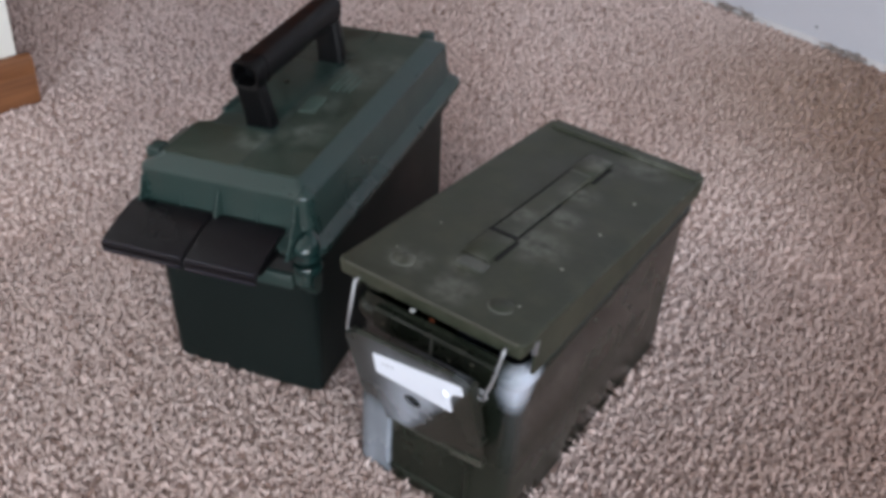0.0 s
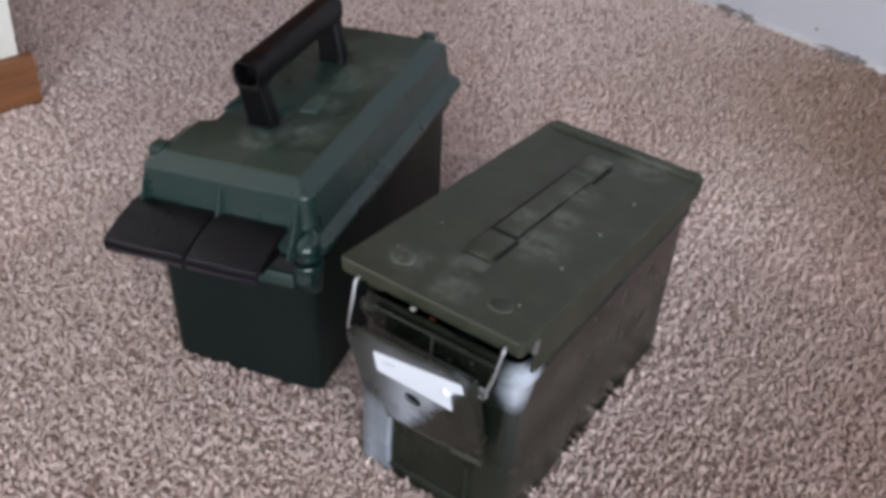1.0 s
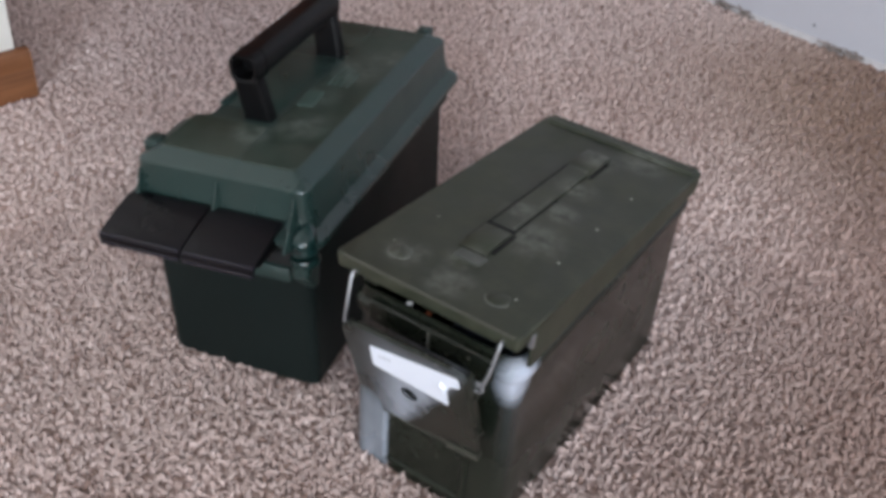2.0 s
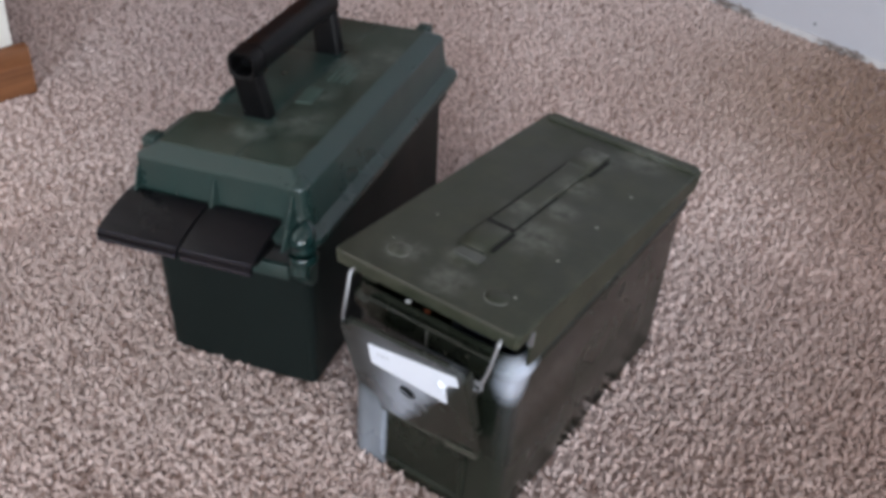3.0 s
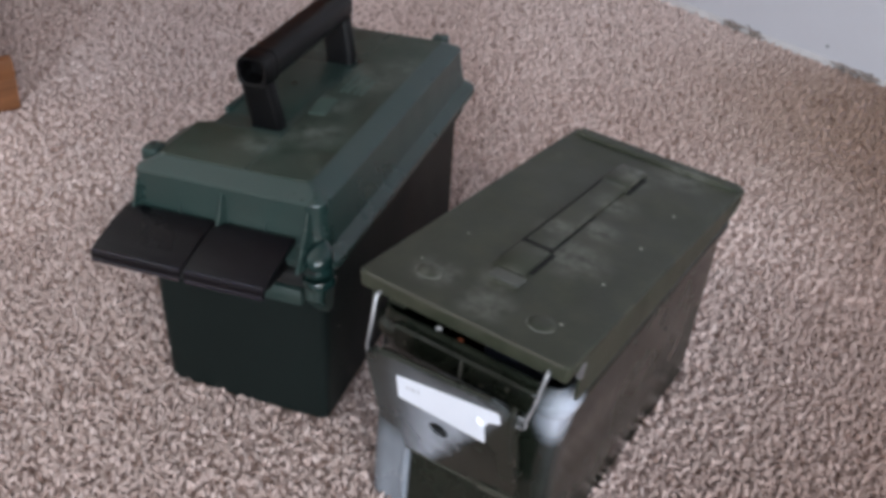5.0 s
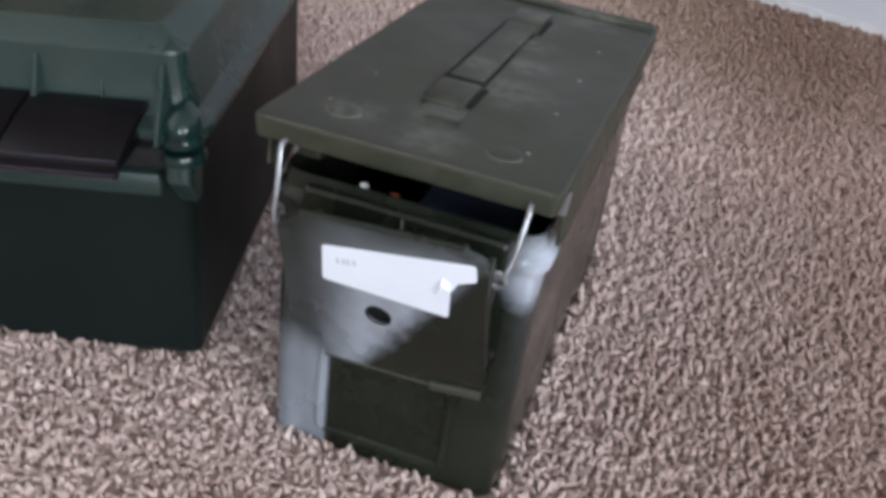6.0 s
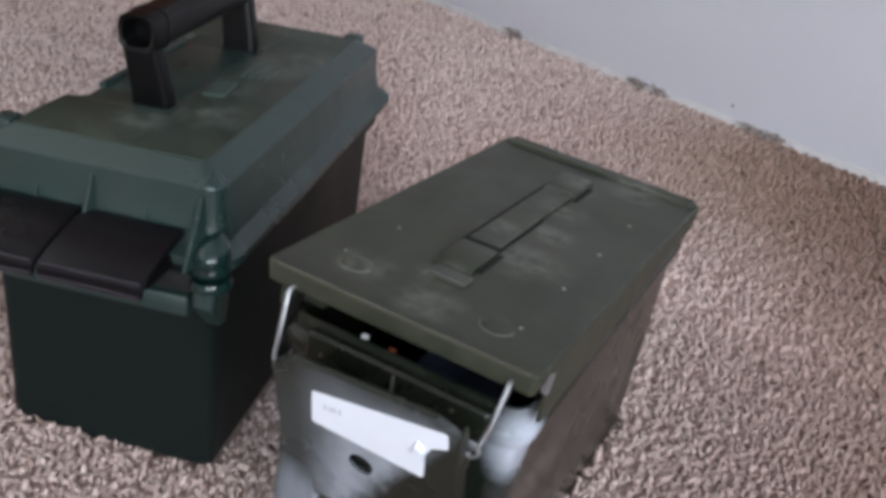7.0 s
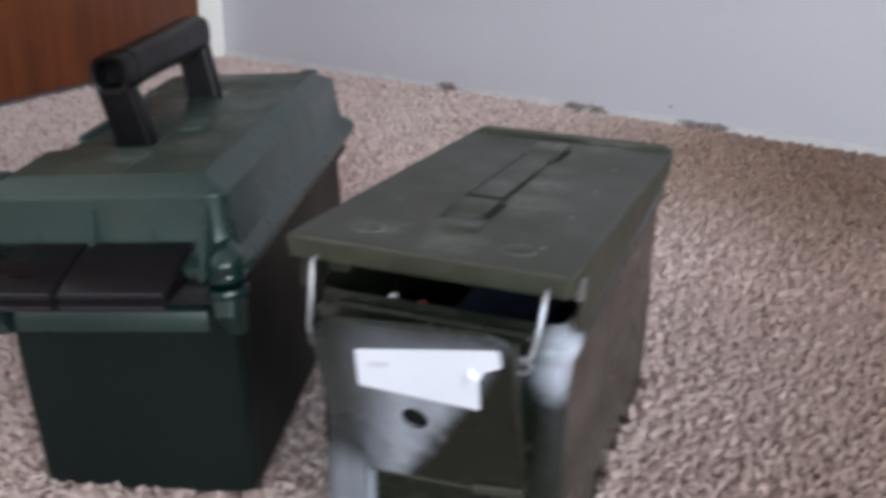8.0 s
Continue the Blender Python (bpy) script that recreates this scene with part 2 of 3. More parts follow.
def carpet_mat():
    """Cut-pile yarn: every tuft its own shade of beige, pink and brown, with broad worn patches and darker areas."""
    m, nt, p = node_mat("beige_carpet_yarn")
    g = nt.nodes.new("ShaderNodeNewGeometry")
    tone = ramp(nt, g.outputs["Random Per Island"], [(0.0, (0.32, 0.22, 0.19)), (0.05, (0.50, 0.375, 0.34)), (0.16, (0.68, 0.555, 0.52)),
                                                    (0.7, (0.81, 0.660, 0.628)), (1.0, (0.88, 0.745, 0.712))]).outputs[0]
    patch = noise_node(nt, 5.5, 4, 0.6)
    tone = mix(nt, ramp(nt, patch.outputs[0], [(0.35, 0.0), (0.7, 0.35)]).outputs[0], tone, (0.80, 0.70, 0.66), "MULTIPLY")
    # darker and browner to the right and towards the near side
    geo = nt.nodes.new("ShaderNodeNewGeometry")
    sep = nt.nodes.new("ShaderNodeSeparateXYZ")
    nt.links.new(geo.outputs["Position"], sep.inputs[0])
    dark_masks = []
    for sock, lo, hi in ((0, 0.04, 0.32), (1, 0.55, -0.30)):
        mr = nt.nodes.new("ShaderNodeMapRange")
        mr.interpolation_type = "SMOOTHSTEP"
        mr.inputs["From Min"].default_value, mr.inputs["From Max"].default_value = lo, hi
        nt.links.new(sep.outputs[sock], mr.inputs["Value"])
        dark_mask = nt.nodes.new("ShaderNodeMath")
        dark_mask.operation = "MULTIPLY"
        nt.links.new(mr.outputs["Result"], dark_mask.inputs[0])
        dark_mask.inputs[1].default_value = 1.0 if sock == 0 else 0.45
        dark_masks.append(dark_mask.outputs[0])
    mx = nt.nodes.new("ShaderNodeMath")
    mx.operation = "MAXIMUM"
    nt.links.new(dark_masks[0], mx.inputs[0])
    nt.links.new(dark_masks[1], mx.inputs[1])
    # one more darker, browner round patch far back by the wall
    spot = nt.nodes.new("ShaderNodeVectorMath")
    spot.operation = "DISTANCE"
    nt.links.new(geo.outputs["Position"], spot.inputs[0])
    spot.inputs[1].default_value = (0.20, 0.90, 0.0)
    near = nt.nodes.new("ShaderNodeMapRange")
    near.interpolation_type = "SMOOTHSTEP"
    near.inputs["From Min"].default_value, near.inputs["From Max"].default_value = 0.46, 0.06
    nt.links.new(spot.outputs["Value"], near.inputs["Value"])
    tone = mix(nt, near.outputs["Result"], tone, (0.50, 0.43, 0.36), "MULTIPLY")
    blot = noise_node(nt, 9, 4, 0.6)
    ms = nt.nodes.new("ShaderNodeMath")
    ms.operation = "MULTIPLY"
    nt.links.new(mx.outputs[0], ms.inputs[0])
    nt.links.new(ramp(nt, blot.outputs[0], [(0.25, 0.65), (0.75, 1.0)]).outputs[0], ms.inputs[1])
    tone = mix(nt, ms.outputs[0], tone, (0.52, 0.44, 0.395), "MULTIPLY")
    fibre = noise_node(nt, 900, 2, 0.5)
    tone = mix(nt, 0.5, tone, ramp(nt, fibre.outputs[0], [(0.3, 0.84), (0.7, 1.0)]).outputs[0], "MULTIPLY")
    nt.links.new(tone, p.inputs["Base Color"])
    p.inputs["Roughness"].default_value = 0.95
    p.inputs["Specular IOR Level"].default_value = 0.1
    p.inputs["Sheen Weight"].default_value = 0.3
    p.inputs["Sheen Roughness"].default_value = 0.45
    p.inputs["Sheen Tint"].default_value = (1.0, 0.86, 0.80, 1)
    return m


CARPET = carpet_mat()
CARPET_BASE = surface("carpet_backing_pile", (0.47, 0.352, 0.315), 0.98, var=0.35, scale=220, fine=700, bump=0.6, spec=0.1)


# ---- mesh helpers ----
def finish(name, bm, material, parent=None, label="", m=None, smooth=True, angle=35):
    bmesh.ops.recalc_face_normals(bm, faces=bm.faces)
    me = bpy.data.meshes.new(name)
    bm.to_mesh(me)
    bm.free()
    me.materials.append(material)
    if smooth:
        me.polygons.foreach_set("use_smooth", [True] * len(me.polygons))
        me.set_sharp_from_angle(angle=radians(angle))
    ob = new(name, me)
    if parent:
        ob.parent = parent
    if m is not None:
        ob.matrix_basis = m
    return tagged(ob, label)


def part(name, bm, material, parent, label="", m=None, angle=35):
    return finish(name, bm, material, parent, label, m, angle=angle)


def thing(name, m, label, category, group=""):
    ob = new(name)
    ob.matrix_basis = m
    ob.empty_display_size = 0.05
    return tagged(ob, label, category, group)


def rounded(corners, r, k=5):
    """The outline of a polygon (anticlockwise) with each corner rounded; k + 1 points a corner."""
    out, n = [], len(corners)
    rs = r if isinstance(r, (list, tuple)) else [r] * n
    for i, c in enumerate(corners):
        a, b, d = Vector(corners[i - 1]), Vector(c), Vector(corners[(i + 1) % n])
        e, f = (a - b).normalized(), (d - b).normalized()
        half = math.acos(max(-1, min(1, e.dot(f)))) / 2
        cut = rs[i] / max(0.05, math.tan(half))
        cut = min(cut, 0.48 * (a - b).length, 0.48 * (d - b).length)
        for j in range(k + 1):
            s = j / k
            p = (b + e * cut) * (1 - s) ** 2 + b * 2 * s * (1 - s) + (b + f * cut) * s * s
            out.append((p.x, p.y))
    return out


def rect(x0, x1, y0, y1, r, k=5):
    return rounded([(x0, y0), (x1, y0), (x1, y1), (x0, y1)], r, k)


def loft(loops, cap0=True, cap1=True, bm=None):
    """Skin between outlines of equal count; a loop is (outline, z)."""
    bm = bm or bmesh.new()
    rings = []
    for pts, z in loops:
        rings.append([bm.verts.new((*p, z) if len(p) == 2 else p) for p in pts])
    for a, b in zip(rings, rings[1:]):
        n = len(a)
        for i in range(n):
            try:
                bm.faces.new((a[i], a[(i + 1) % n], b[(i + 1) % n], b[i]))
            except ValueError:
                pass
    if cap0:
        bm.faces.new(rings[0][::-1])
    if cap1:
        bm.faces.new(rings[-1])
    return bm


def block(x0, x1, y0, y1, z0, z1, bevel=0.002, seg=2, bm=None):
    own = bmesh.new()
    bmesh.ops.create_cube(own, size=1)
    bmesh.ops.transform(own, matrix=Matrix.Translation(((x0 + x1) / 2, (y0 + y1) / 2, (z0 + z1) / 2)) @ Matrix.Diagonal((x1 - x0, y1 - y0, z1 - z0, 1)), verts=own.verts)
    if bevel:
        bmesh.ops.bevel(own, geom=own.edges[:], offset=bevel, segments=seg, affect="EDGES", profile=0.5)
    if bm is None:
        return own
    me = bpy.data.meshes.new("joined")
    own.to_mesh(me)
    own.free()
    bm.from_mesh(me)
    bpy.data.meshes.remove(me)
    return bm


def prism(outline, z0, z1, bevel=0.001, bm=None):
    """A slab with the given outline and softened rims."""

    def inset(d):
        n, res = len(outline), []
        for i, p in enumerate(outline):
            a, b, e = Vector(outline[i - 1]), Vector(p), Vector(outline[(i + 1) % n])
            t = (e - a).normalized() if (e - a).length > 1e-9 else Vector((1, 0))
            res.append((b.x - t.y * d, b.y + t.x * d))
        return res
    return loft([(inset(bevel), z0), (outline, z0 + bevel), (outline, z1 - bevel), (inset(bevel), z1)], bm=bm)


def tube(points, radius, sides=10, closed_ends=True, bm=None):
    bm = bm or bmesh.new()
    pts = [Vector(p) for p in points]
    rings = []
    ref = Vector((0.3, 0.5, 0.81)).normalized()
    for i, p in enumerate(pts):
        t = (pts[min(i + 1, len(pts) - 1)] - pts[max(i - 1, 0)]).normalized()
        a = t.cross(ref).normalized()
        b = t.cross(a)
        rings.append([bm.verts.new(p + (a * math.cos(2 * math.pi * j / sides) + b * math.sin(2 * math.pi * j / sides)) * radius) for j in range(sides)])
    for r0, r1 in zip(rings, rings[1:]):
        for j in range(sides):
            bm.faces.new((r0[j], r0[(j + 1) % sides], r1[(j + 1) % sides], r1[j]))
    if closed_ends:
        bm.faces.new(rings[0][::-1])
        bm.faces.new(rings[-1])
    return bm


def bend(points, n=6, r=0.3):
    """A polyline with its corners eased."""
    pts = [Vector(p) for p in points]
    out = [pts[0]]
    for a, b, c in zip(pts, pts[1:], pts[2:]):
        p, q = b.lerp(a, r), b.lerp(c, r)
        out += [p * (1 - s) ** 2 + b * 2 * s * (1 - s) + q * s * s for s in (i / n for i in range(n + 1))]
    return out + [pts[-1]]


def dome(x, y, z, r, h, n=20, rings=4):
    loops = []
    for i in range(rings + 1):
        a = i / rings * math.pi / 2
        rr = max(r * math.cos(a), r * 0.05)
        loops.append(([(x + rr * math.cos(2 * math.pi * j / n), y + rr * math.sin(2 * math.pi * j / n)) for j in range(n)], z + h * math.sin(a)))
    return loft(loops)


def structure(name, bm, material, label, m=None, smooth=True):
    ob = finish(name, bm, material, None, label, m, smooth)
    return tagged(ob, category=name.split("_")[0], kind="structure")


# ---- the room ----
RW, RD, RH = 4.6, 4.6, 2.4
structure("floor", block(-0.1, RW + 0.1, -RD - 0.1, 0.1, -0.08, 0.003, 0), CARPET_BASE, "beige carpet floor with short dense pile", room(0, 0, 0))
structure("ceiling", block(-0.1, RW + 0.1, -RD - 0.1, 0.1, RH, RH + 0.1, 0), WALL_FAR, "plain pale ceiling", room(0, 0, 0))


def wall_with_base(bm, x0, x1, seed):
    """A wavering lower edge of chalky paint along the foot of the wall."""
    rng = random.Random(seed)
    n = 110
    for i in range(n):
        a, b = x0 + (x1 - x0) * i / n, x0 + (x1 - x0) * (i + 1) / n
        block(a, b, -0.0015 - rng.random() * 0.001, 0.0, 0.0, 0.013 + rng.random() * 0.002, 0.0, bm=bm)
    return bm


wall_n = structure("wall_north", block(-0.1, RW + 0.1, 0, 0.12, -0.05, RH, 0.0), WALL, "white painted wall with chalky lower edge on carpet", room(0, 0, 0))
part("wall_edge", wall_with_base(bmesh.new(), 0.0, RW, 3), CAULK, wall_n, "chalky white paint edge")
structure("wall_west", block(-0.12, 0, -0.075, 0.0, -0.05, RH, 0.0), TRIM, "narrow white wall strip beside the closet door", room(0, 0, 0))
structure("wall_closet", block(-0.12, 0, -0.95, -0.075, 2.05, RH, 0.0), WALL, "white wall above the closet door", room(0, 0, 0))
structure("wall_stub", block(-0.12, 0.357, -RD - 0.1, -0.963, -0.05, RH, 0.004), TRIM, "cream white wall end beside the closet", room(0, 0, 0))
we = block(RW, RW + 0.12, -RD - 0.1, WIN[0], -0.05, RH, 0)
block(RW, RW + 0.12, WIN[1], 0.1, -0.05, RH, 0, bm=we)
block(RW, RW + 0.12, WIN[0], WIN[1], -0.05, WIN[2], 0, bm=we)
block(RW, RW + 0.12, WIN[0], WIN[1], WIN[3], RH, 0, bm=we)
structure("wall_east", we, WALL_FAR, "white wall with one wide window", room(0, 0, 0))
ws = block(-0.1, WIN_S[0], -RD - 0.12, -RD, -0.05, RH, 0)
block(WIN_S[1], RW + 0.1, -RD - 0.12, -RD, -0.05, RH, 0, bm=ws)
block(WIN_S[0], WIN_S[1], -RD - 0.12, -RD, -0.05, WIN_S[2], 0, bm=ws)
block(WIN_S[0], WIN_S[1], -RD - 0.12, -RD, WIN_S[3], RH, 0, bm=ws)
structure("wall_south", ws, WALL_FAR, "pale wall with one wide window", room(0, 0, 0))


def board_profile(y0, y1):
    """Oak baseboard with a rounded top and a shallow groove, running in y."""
    prof = [(0, 0), (0.012, 0), (0.012, 0.034), (0.0105, 0.037), (0.0105, 0.039), (0.012, 0.042), (0.0115, 0.052), (0.009, 0.058), (0.004, 0.061), (0, 0.061)]
    bm = bmesh.new()
    a = [bm.verts.new((x, y0, z)) for x, z in prof]
    b = [bm.verts.new((x, y1, z)) for x, z in prof]
    for i in range(len(prof)):
        j = (i + 1) % len(prof)
        bm.faces.new((a[i], a[j], b[j], b[i]))
    bm.faces.new(a[::-1])
    bm.faces.new(b)
    return bm


structure("baseboard", board_profile(-RD, -0.951), OAK, "oak baseboard with rounded top at the wall end", room(0.3575, 0, 0.004))

door = structure("door_1", block(-0.028, 0.012, -0.945, -0.085, 0.014, 2.03, 0.002), DOOR_WOOD, "closed red-brown veneered closet door", room(0, 0, 0))
part("door_stop", block(-0.006, 0.014, -0.084, -0.072, 0.0, 2.04, 0.002), OAK, door, "light oak edge strip")

window = new("window_1")
window.matrix_basis = room(0, 0, 0)
tagged(window, "wide window with a white painted frame", "window", kind="structure")
for y0, y1, z0, z1 in ((WIN[0], WIN[0] + 0.05, WIN[2], WIN[3]), (WIN[1] - 0.05, WIN[1], WIN[2], WIN[3]), (WIN[0] + 0.05, WIN[1] - 0.05, WIN[2], WIN[2] + 0.05), (WIN[0] + 0.05, WIN[1] - 0.05, WIN[3] - 0.05, WIN[3])):
    part("window_frame", block(RW + 0.03, RW + 0.09, y0, y1, z0, z1, 0.003), TRIM, window)
window_b = new("window_2")
window_b.matrix_basis = room(0, 0, 0)
tagged(window_b, "wide window with a white painted frame", "window", kind="structure")
for x0, x1, z0, z1 in ((WIN_S[0], WIN_S[0] + 0.05, WIN_S[2], WIN_S[3]), (WIN_S[1] - 0.05, WIN_S[1], WIN_S[2], WIN_S[3]), (WIN_S[0] + 0.05, WIN_S[1] - 0.05, WIN_S[2], WIN_S[2] + 0.05), (WIN_S[0] + 0.05, WIN_S[1] - 0.05, WIN_S[3] - 0.05, WIN_S[3])):
    part("window_frame", block(x0, x1, -RD - 0.09, -RD - 0.03, z0, z1, 0.003), TRIM, window_b)

# lint caught where carpet meets the wall, and a small mark on the paint


def lint(px, py, length, seed):
    r = random.Random(seed)
    bm = bmesh.new()
    for _ in range(18):
        x = px + r.gauss(0, length / 3)
        pts = [Vector((x, py, 0.006 + r.random() * 0.006))]
        for _ in range(4):
            pts.append(pts[-1] + Vector((r.gauss(0, 0.006), r.gauss(0, 0.002), abs(r.gauss(0, 0.002)) - 0.0006)))
        tube(pts, 0.0005 + 0.0006 * r.random(), 5, bm=bm)
    return finish("lint_tuft", bm, LINT, None, "grey-brown carpet lint caught at the wall foot", room(0, 0, 0))


def to_room(x, y):
    p = room(0, 0, 0).inverted() @ Vector((x, y, 0))
    return p.x


for i, (wx, wy, ln) in enumerate(((0.109, 1.037, 0.022), (0.075, 1.045, 0.018), (-0.073, 1.073, 0.03), (-0.11, 1.08, 0.02), (-0.33, 1.125, 0.012))):
    tagged(lint(to_room(wx, wy), -0.006, ln * 0.5, i), category="lint", group="lint along the wall")
part("wall_mark", dome(0, 0, 0, 0.0022, 0.0006, 10, 2), SPOT, wall_n, "small grey mark on the paint", pose(to_room(0.037, 1.057), -0.0004, 0.030, 90, 0, 0))

# ---- metal ammunition box, lid propped open, latch swung out ----
W, L = 0.1415, 0.295
box = thing("ammunition_box", pose(0, 0, 0), "olive drab steel ammunition box, lid raised, latch open, on carpet", "ammunition box")
BX0, BX1, BY0, BY1, BZ = 0.0045, 0.1370, 0.0130, 0.2870, 0.172


def o(d, r=0.013, k=6):
    return rect(BX0 - d, BX1 + d, BY0 - d, BY1 + d, r + d, k)


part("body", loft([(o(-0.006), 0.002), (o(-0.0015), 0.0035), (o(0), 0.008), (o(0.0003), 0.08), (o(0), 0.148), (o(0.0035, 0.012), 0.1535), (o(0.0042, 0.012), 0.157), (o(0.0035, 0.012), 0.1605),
                   (o(0.0005), 0.1635), (o(0), 0.169), (o(-0.0008), BZ), (o(-0.0022), BZ), (o(-0.0028), 0.168), (o(-0.0028), 0.02)], True, True), SPRAYED_SHEEN, box)

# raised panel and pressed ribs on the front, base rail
part("front_panel", prism(rect(0.0350, 0.1065, 0.0180, 0.088, 0.005), -0.0005, 0.0010, 0.0008), SPRAYED_SHEEN, box, m=pose(0, BY0, 0, 90, 0, 0))
bead = rect(0.0350, 0.1065, 0.0180, 0.088, 0.006, 5)
part("panel_bead", tube([(x, BY0 - 0.0003, z) for x, z in bead] + [(bead[0][0], BY0 - 0.0003, bead[0][1])], 0.0027, 8, False), SPRAYED_SHEEN, box)
# catch strip under the rim, with its weld seam and rivets
part("catch_strip", loft([(rect(0.020, 0.122, 0.150, 0.1685, 0.003), -0.002), (rect(0.020, 0.122, 0.150, 0.1685, 0.003), 0.0045), (rect(0.0215, 0.1205, 0.1515, 0.167, 0.003), 0.0060)]), OLIVE, box, m=pose(0, BY0, 0, 90, 0, 0))
part("weld_seam", tube([(0.071, 0.0062, 0.152), (0.0712, 0.0060, 0.158), (0.0709, 0.0062, 0.1665)], 0.0008, 8), WORN, box)
for rx, rz in ((0.030, 0.158), (0.086, 0.1555), (0.103, 0.162)):
    part("rivet", dome(0, 0, 0, 0.0016, 0.0009, 12, 3), OLIVE_EDGE, box, m=pose(rx, BY0 - 0.0058, rz, 90, 0, 0))

# lid
LID_M = pose(0, 0, 0.2043, -3.98, 0, 0)


def lo(d, r=0.004):
    return rect(-d - 0.0025, W + d, -d, L + d, max(0.003, r + d), 6)


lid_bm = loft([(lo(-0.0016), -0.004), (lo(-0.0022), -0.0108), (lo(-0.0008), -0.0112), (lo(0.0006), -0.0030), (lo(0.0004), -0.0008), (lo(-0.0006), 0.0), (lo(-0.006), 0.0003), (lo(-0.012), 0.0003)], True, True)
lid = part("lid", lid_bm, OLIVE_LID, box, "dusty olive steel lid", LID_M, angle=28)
# paler tube: wear and a highlight line, both put into the colour
part("lid_edge", tube([(0.004, -0.0004, -0.0006), (W / 2, -0.0006, -0.0006), (W - 0.004, -0.0004, -0.0006)], 0.0011, 8), OLIVE_EDGE, lid, "worn front edge with painted highlight")
for x, n in ((-0.0025, -1), (W, 1)):
    # deep side flange of the lid, lower in front than at the hinge
    flange = [(0.0185, -0.0020), (0.0185, -0.0330), (0.0225, -0.0350), (0.285, -0.0150), (0.291, -0.0110), (0.291, -0.0020)]
    sk = bmesh.new()
    a, b = ([sk.verts.new((x + n * d, y, z)) for y, z in flange] for d in (-0.0008, 0.0007))
    for i in range(6):
        sk.faces.new((a[i], a[(i + 1) % 6], b[(i + 1) % 6], b[i]))
    sk.faces.new(a)
    sk.faces.new(b)
    part("side_flange", sk, OLIVE_LID, lid)
    # on the right a bright tube takes the place of a highlight
    part("flange_edge", tube([(x - n * 0.0004, 0.0186, -0.0060), (x - n * 0.0006, 0.0188, -0.0110), (x - n * 0.0008, 0.0192, -0.0170)], 0.0024, 8), OLIVE_EDGE if n < 0 else STEEL, lid, "rubbed edge" if n < 0 else "bright tube laid for the edge highlight")
part("hinge_ridge", prism(rect(0.002, W - 0.002, L - 0.0150, L - 0.0015, 0.003), -0.001, 0.0030, 0.0016), OLIVE_LID, lid)
part("lid_catch", loft([(rect(0.018, 0.030, 0.0, 0.008, 0.002), -0.0165), (rect(0.018, 0.030, 0.0, 0.008, 0.002), -0.0045)]), OLIVE, lid, m=pose(0, 0.004, 0))
part("gasket", loft([(rect(0.006, W - 0.006, 0.010, L - 0.008, 0.008), -0.0075), (rect(0.006, W - 0.006, 0.010, L - 0.008, 0.008), -0.0042)]), DARK, lid, "black rubber gasket")
# pressed carry-handle bed, strap and brackets
part("handle_bed", prism(rect(0.0520, 0.0800, 0.060, 0.258, 0.005), -0.0006, 0.0004, 0.0004), OLIVE_LID, lid)
handle = part("carry_handle", prism(rect(0.0565, 0.0752, 0.066, 0.252, 0.003), 0.0012, 0.0032, 0.0009), OLIVE_LID, lid, "flat scuffed strap handle folded down")


def bracket(y0, y1, h):
    """A pressed bridge over the strap, open at its sides."""
    prof = [(y0 - 0.004, 0.0003), (y0 - 0.001, 0.0006), (y0 + 0.0025, h), (y1 - 0.0015, h), (y1 - 0.0002, h - 0.0004), (y1, h - 0.0012)]
    bm = bmesh.new()
    rows = []
    for x in (0.0555, 0.0570, 0.0755, 0.0770):
        dz = -0.0008 if x in (0.0555, 0.0770) else 0.0
        rows.append([[bm.verts.new((x, y, z + dz)) for y, z in prof], [bm.verts.new((x, y, z + dz + 0.0016)) for y, z in prof]])
    for a, b in zip(rows, rows[1:]):
        for lev in (0, 1):
            for i in range(len(prof) - 1):
                bm.faces.new((a[lev][i], a[lev][i + 1], b[lev][i + 1], b[lev][i]))
    for r in (rows[0], rows[-1]):
        for i in range(len(prof) - 1):
            bm.faces.new((r[0][i], r[0][i + 1], r[1][i + 1], r[1][i]))
    for i in (0, len(prof) - 1):
        for a, b in zip(rows, rows[1:]):
            bm.faces.new((a[0][i], b[0][i], b[1][i], a[1][i]))
    return bm


part("handle_bracket", bracket(0.0655, 0.0965, 0.0021), OLIVE_LID, lid)
part("handle_bracket", bracket(0.2190, 0.2535, 0.0026), OLIVE_LID, lid)
# pressed foot in front of the bracket
part("bracket_foot", prism(rect(0.0590, 0.0806, 0.0482, 0.0600, 0.002), 0.0002, 0.0020, 0.0009), DUSTY, lid, "rubbed pale foot")
part("foot_lip", prism(rect(0.0585, 0.0812, 0.0455, 0.0478, 0.001), 0.0000, 0.0012, 0.0005), OLIVE_LID, lid)
part("foot_scuff", tube([(0.0565, 0.2188, 0.0030), (0.0650, 0.2182, 0.0032), (0.0745, 0.2186, 0.0030)], 0.0009, 6), DUSTY, lid)
# dark strips standing in for shade along both edges of the strap
part("strap_shade", prism(rect(0.0534, 0.0564, 0.072, 0.250, 0.0012), 0.0003, 0.0010, 0.0002), DARK, lid)
part("strap_shade", prism(rect(0.0753, 0.0766, 0.102, 0.166, 0.0005), 0.0003, 0.0007, 0.0001), DARK, lid)
# dark slabs on the lid for the shade inside the bracket's openings
part("slot_shade", prism(rect(0.0768, 0.0802, 0.0680, 0.0985, 0.0012), 0.0003, 0.0010, 0.0002), DARK, lid, "dark slab for a slot's shade")
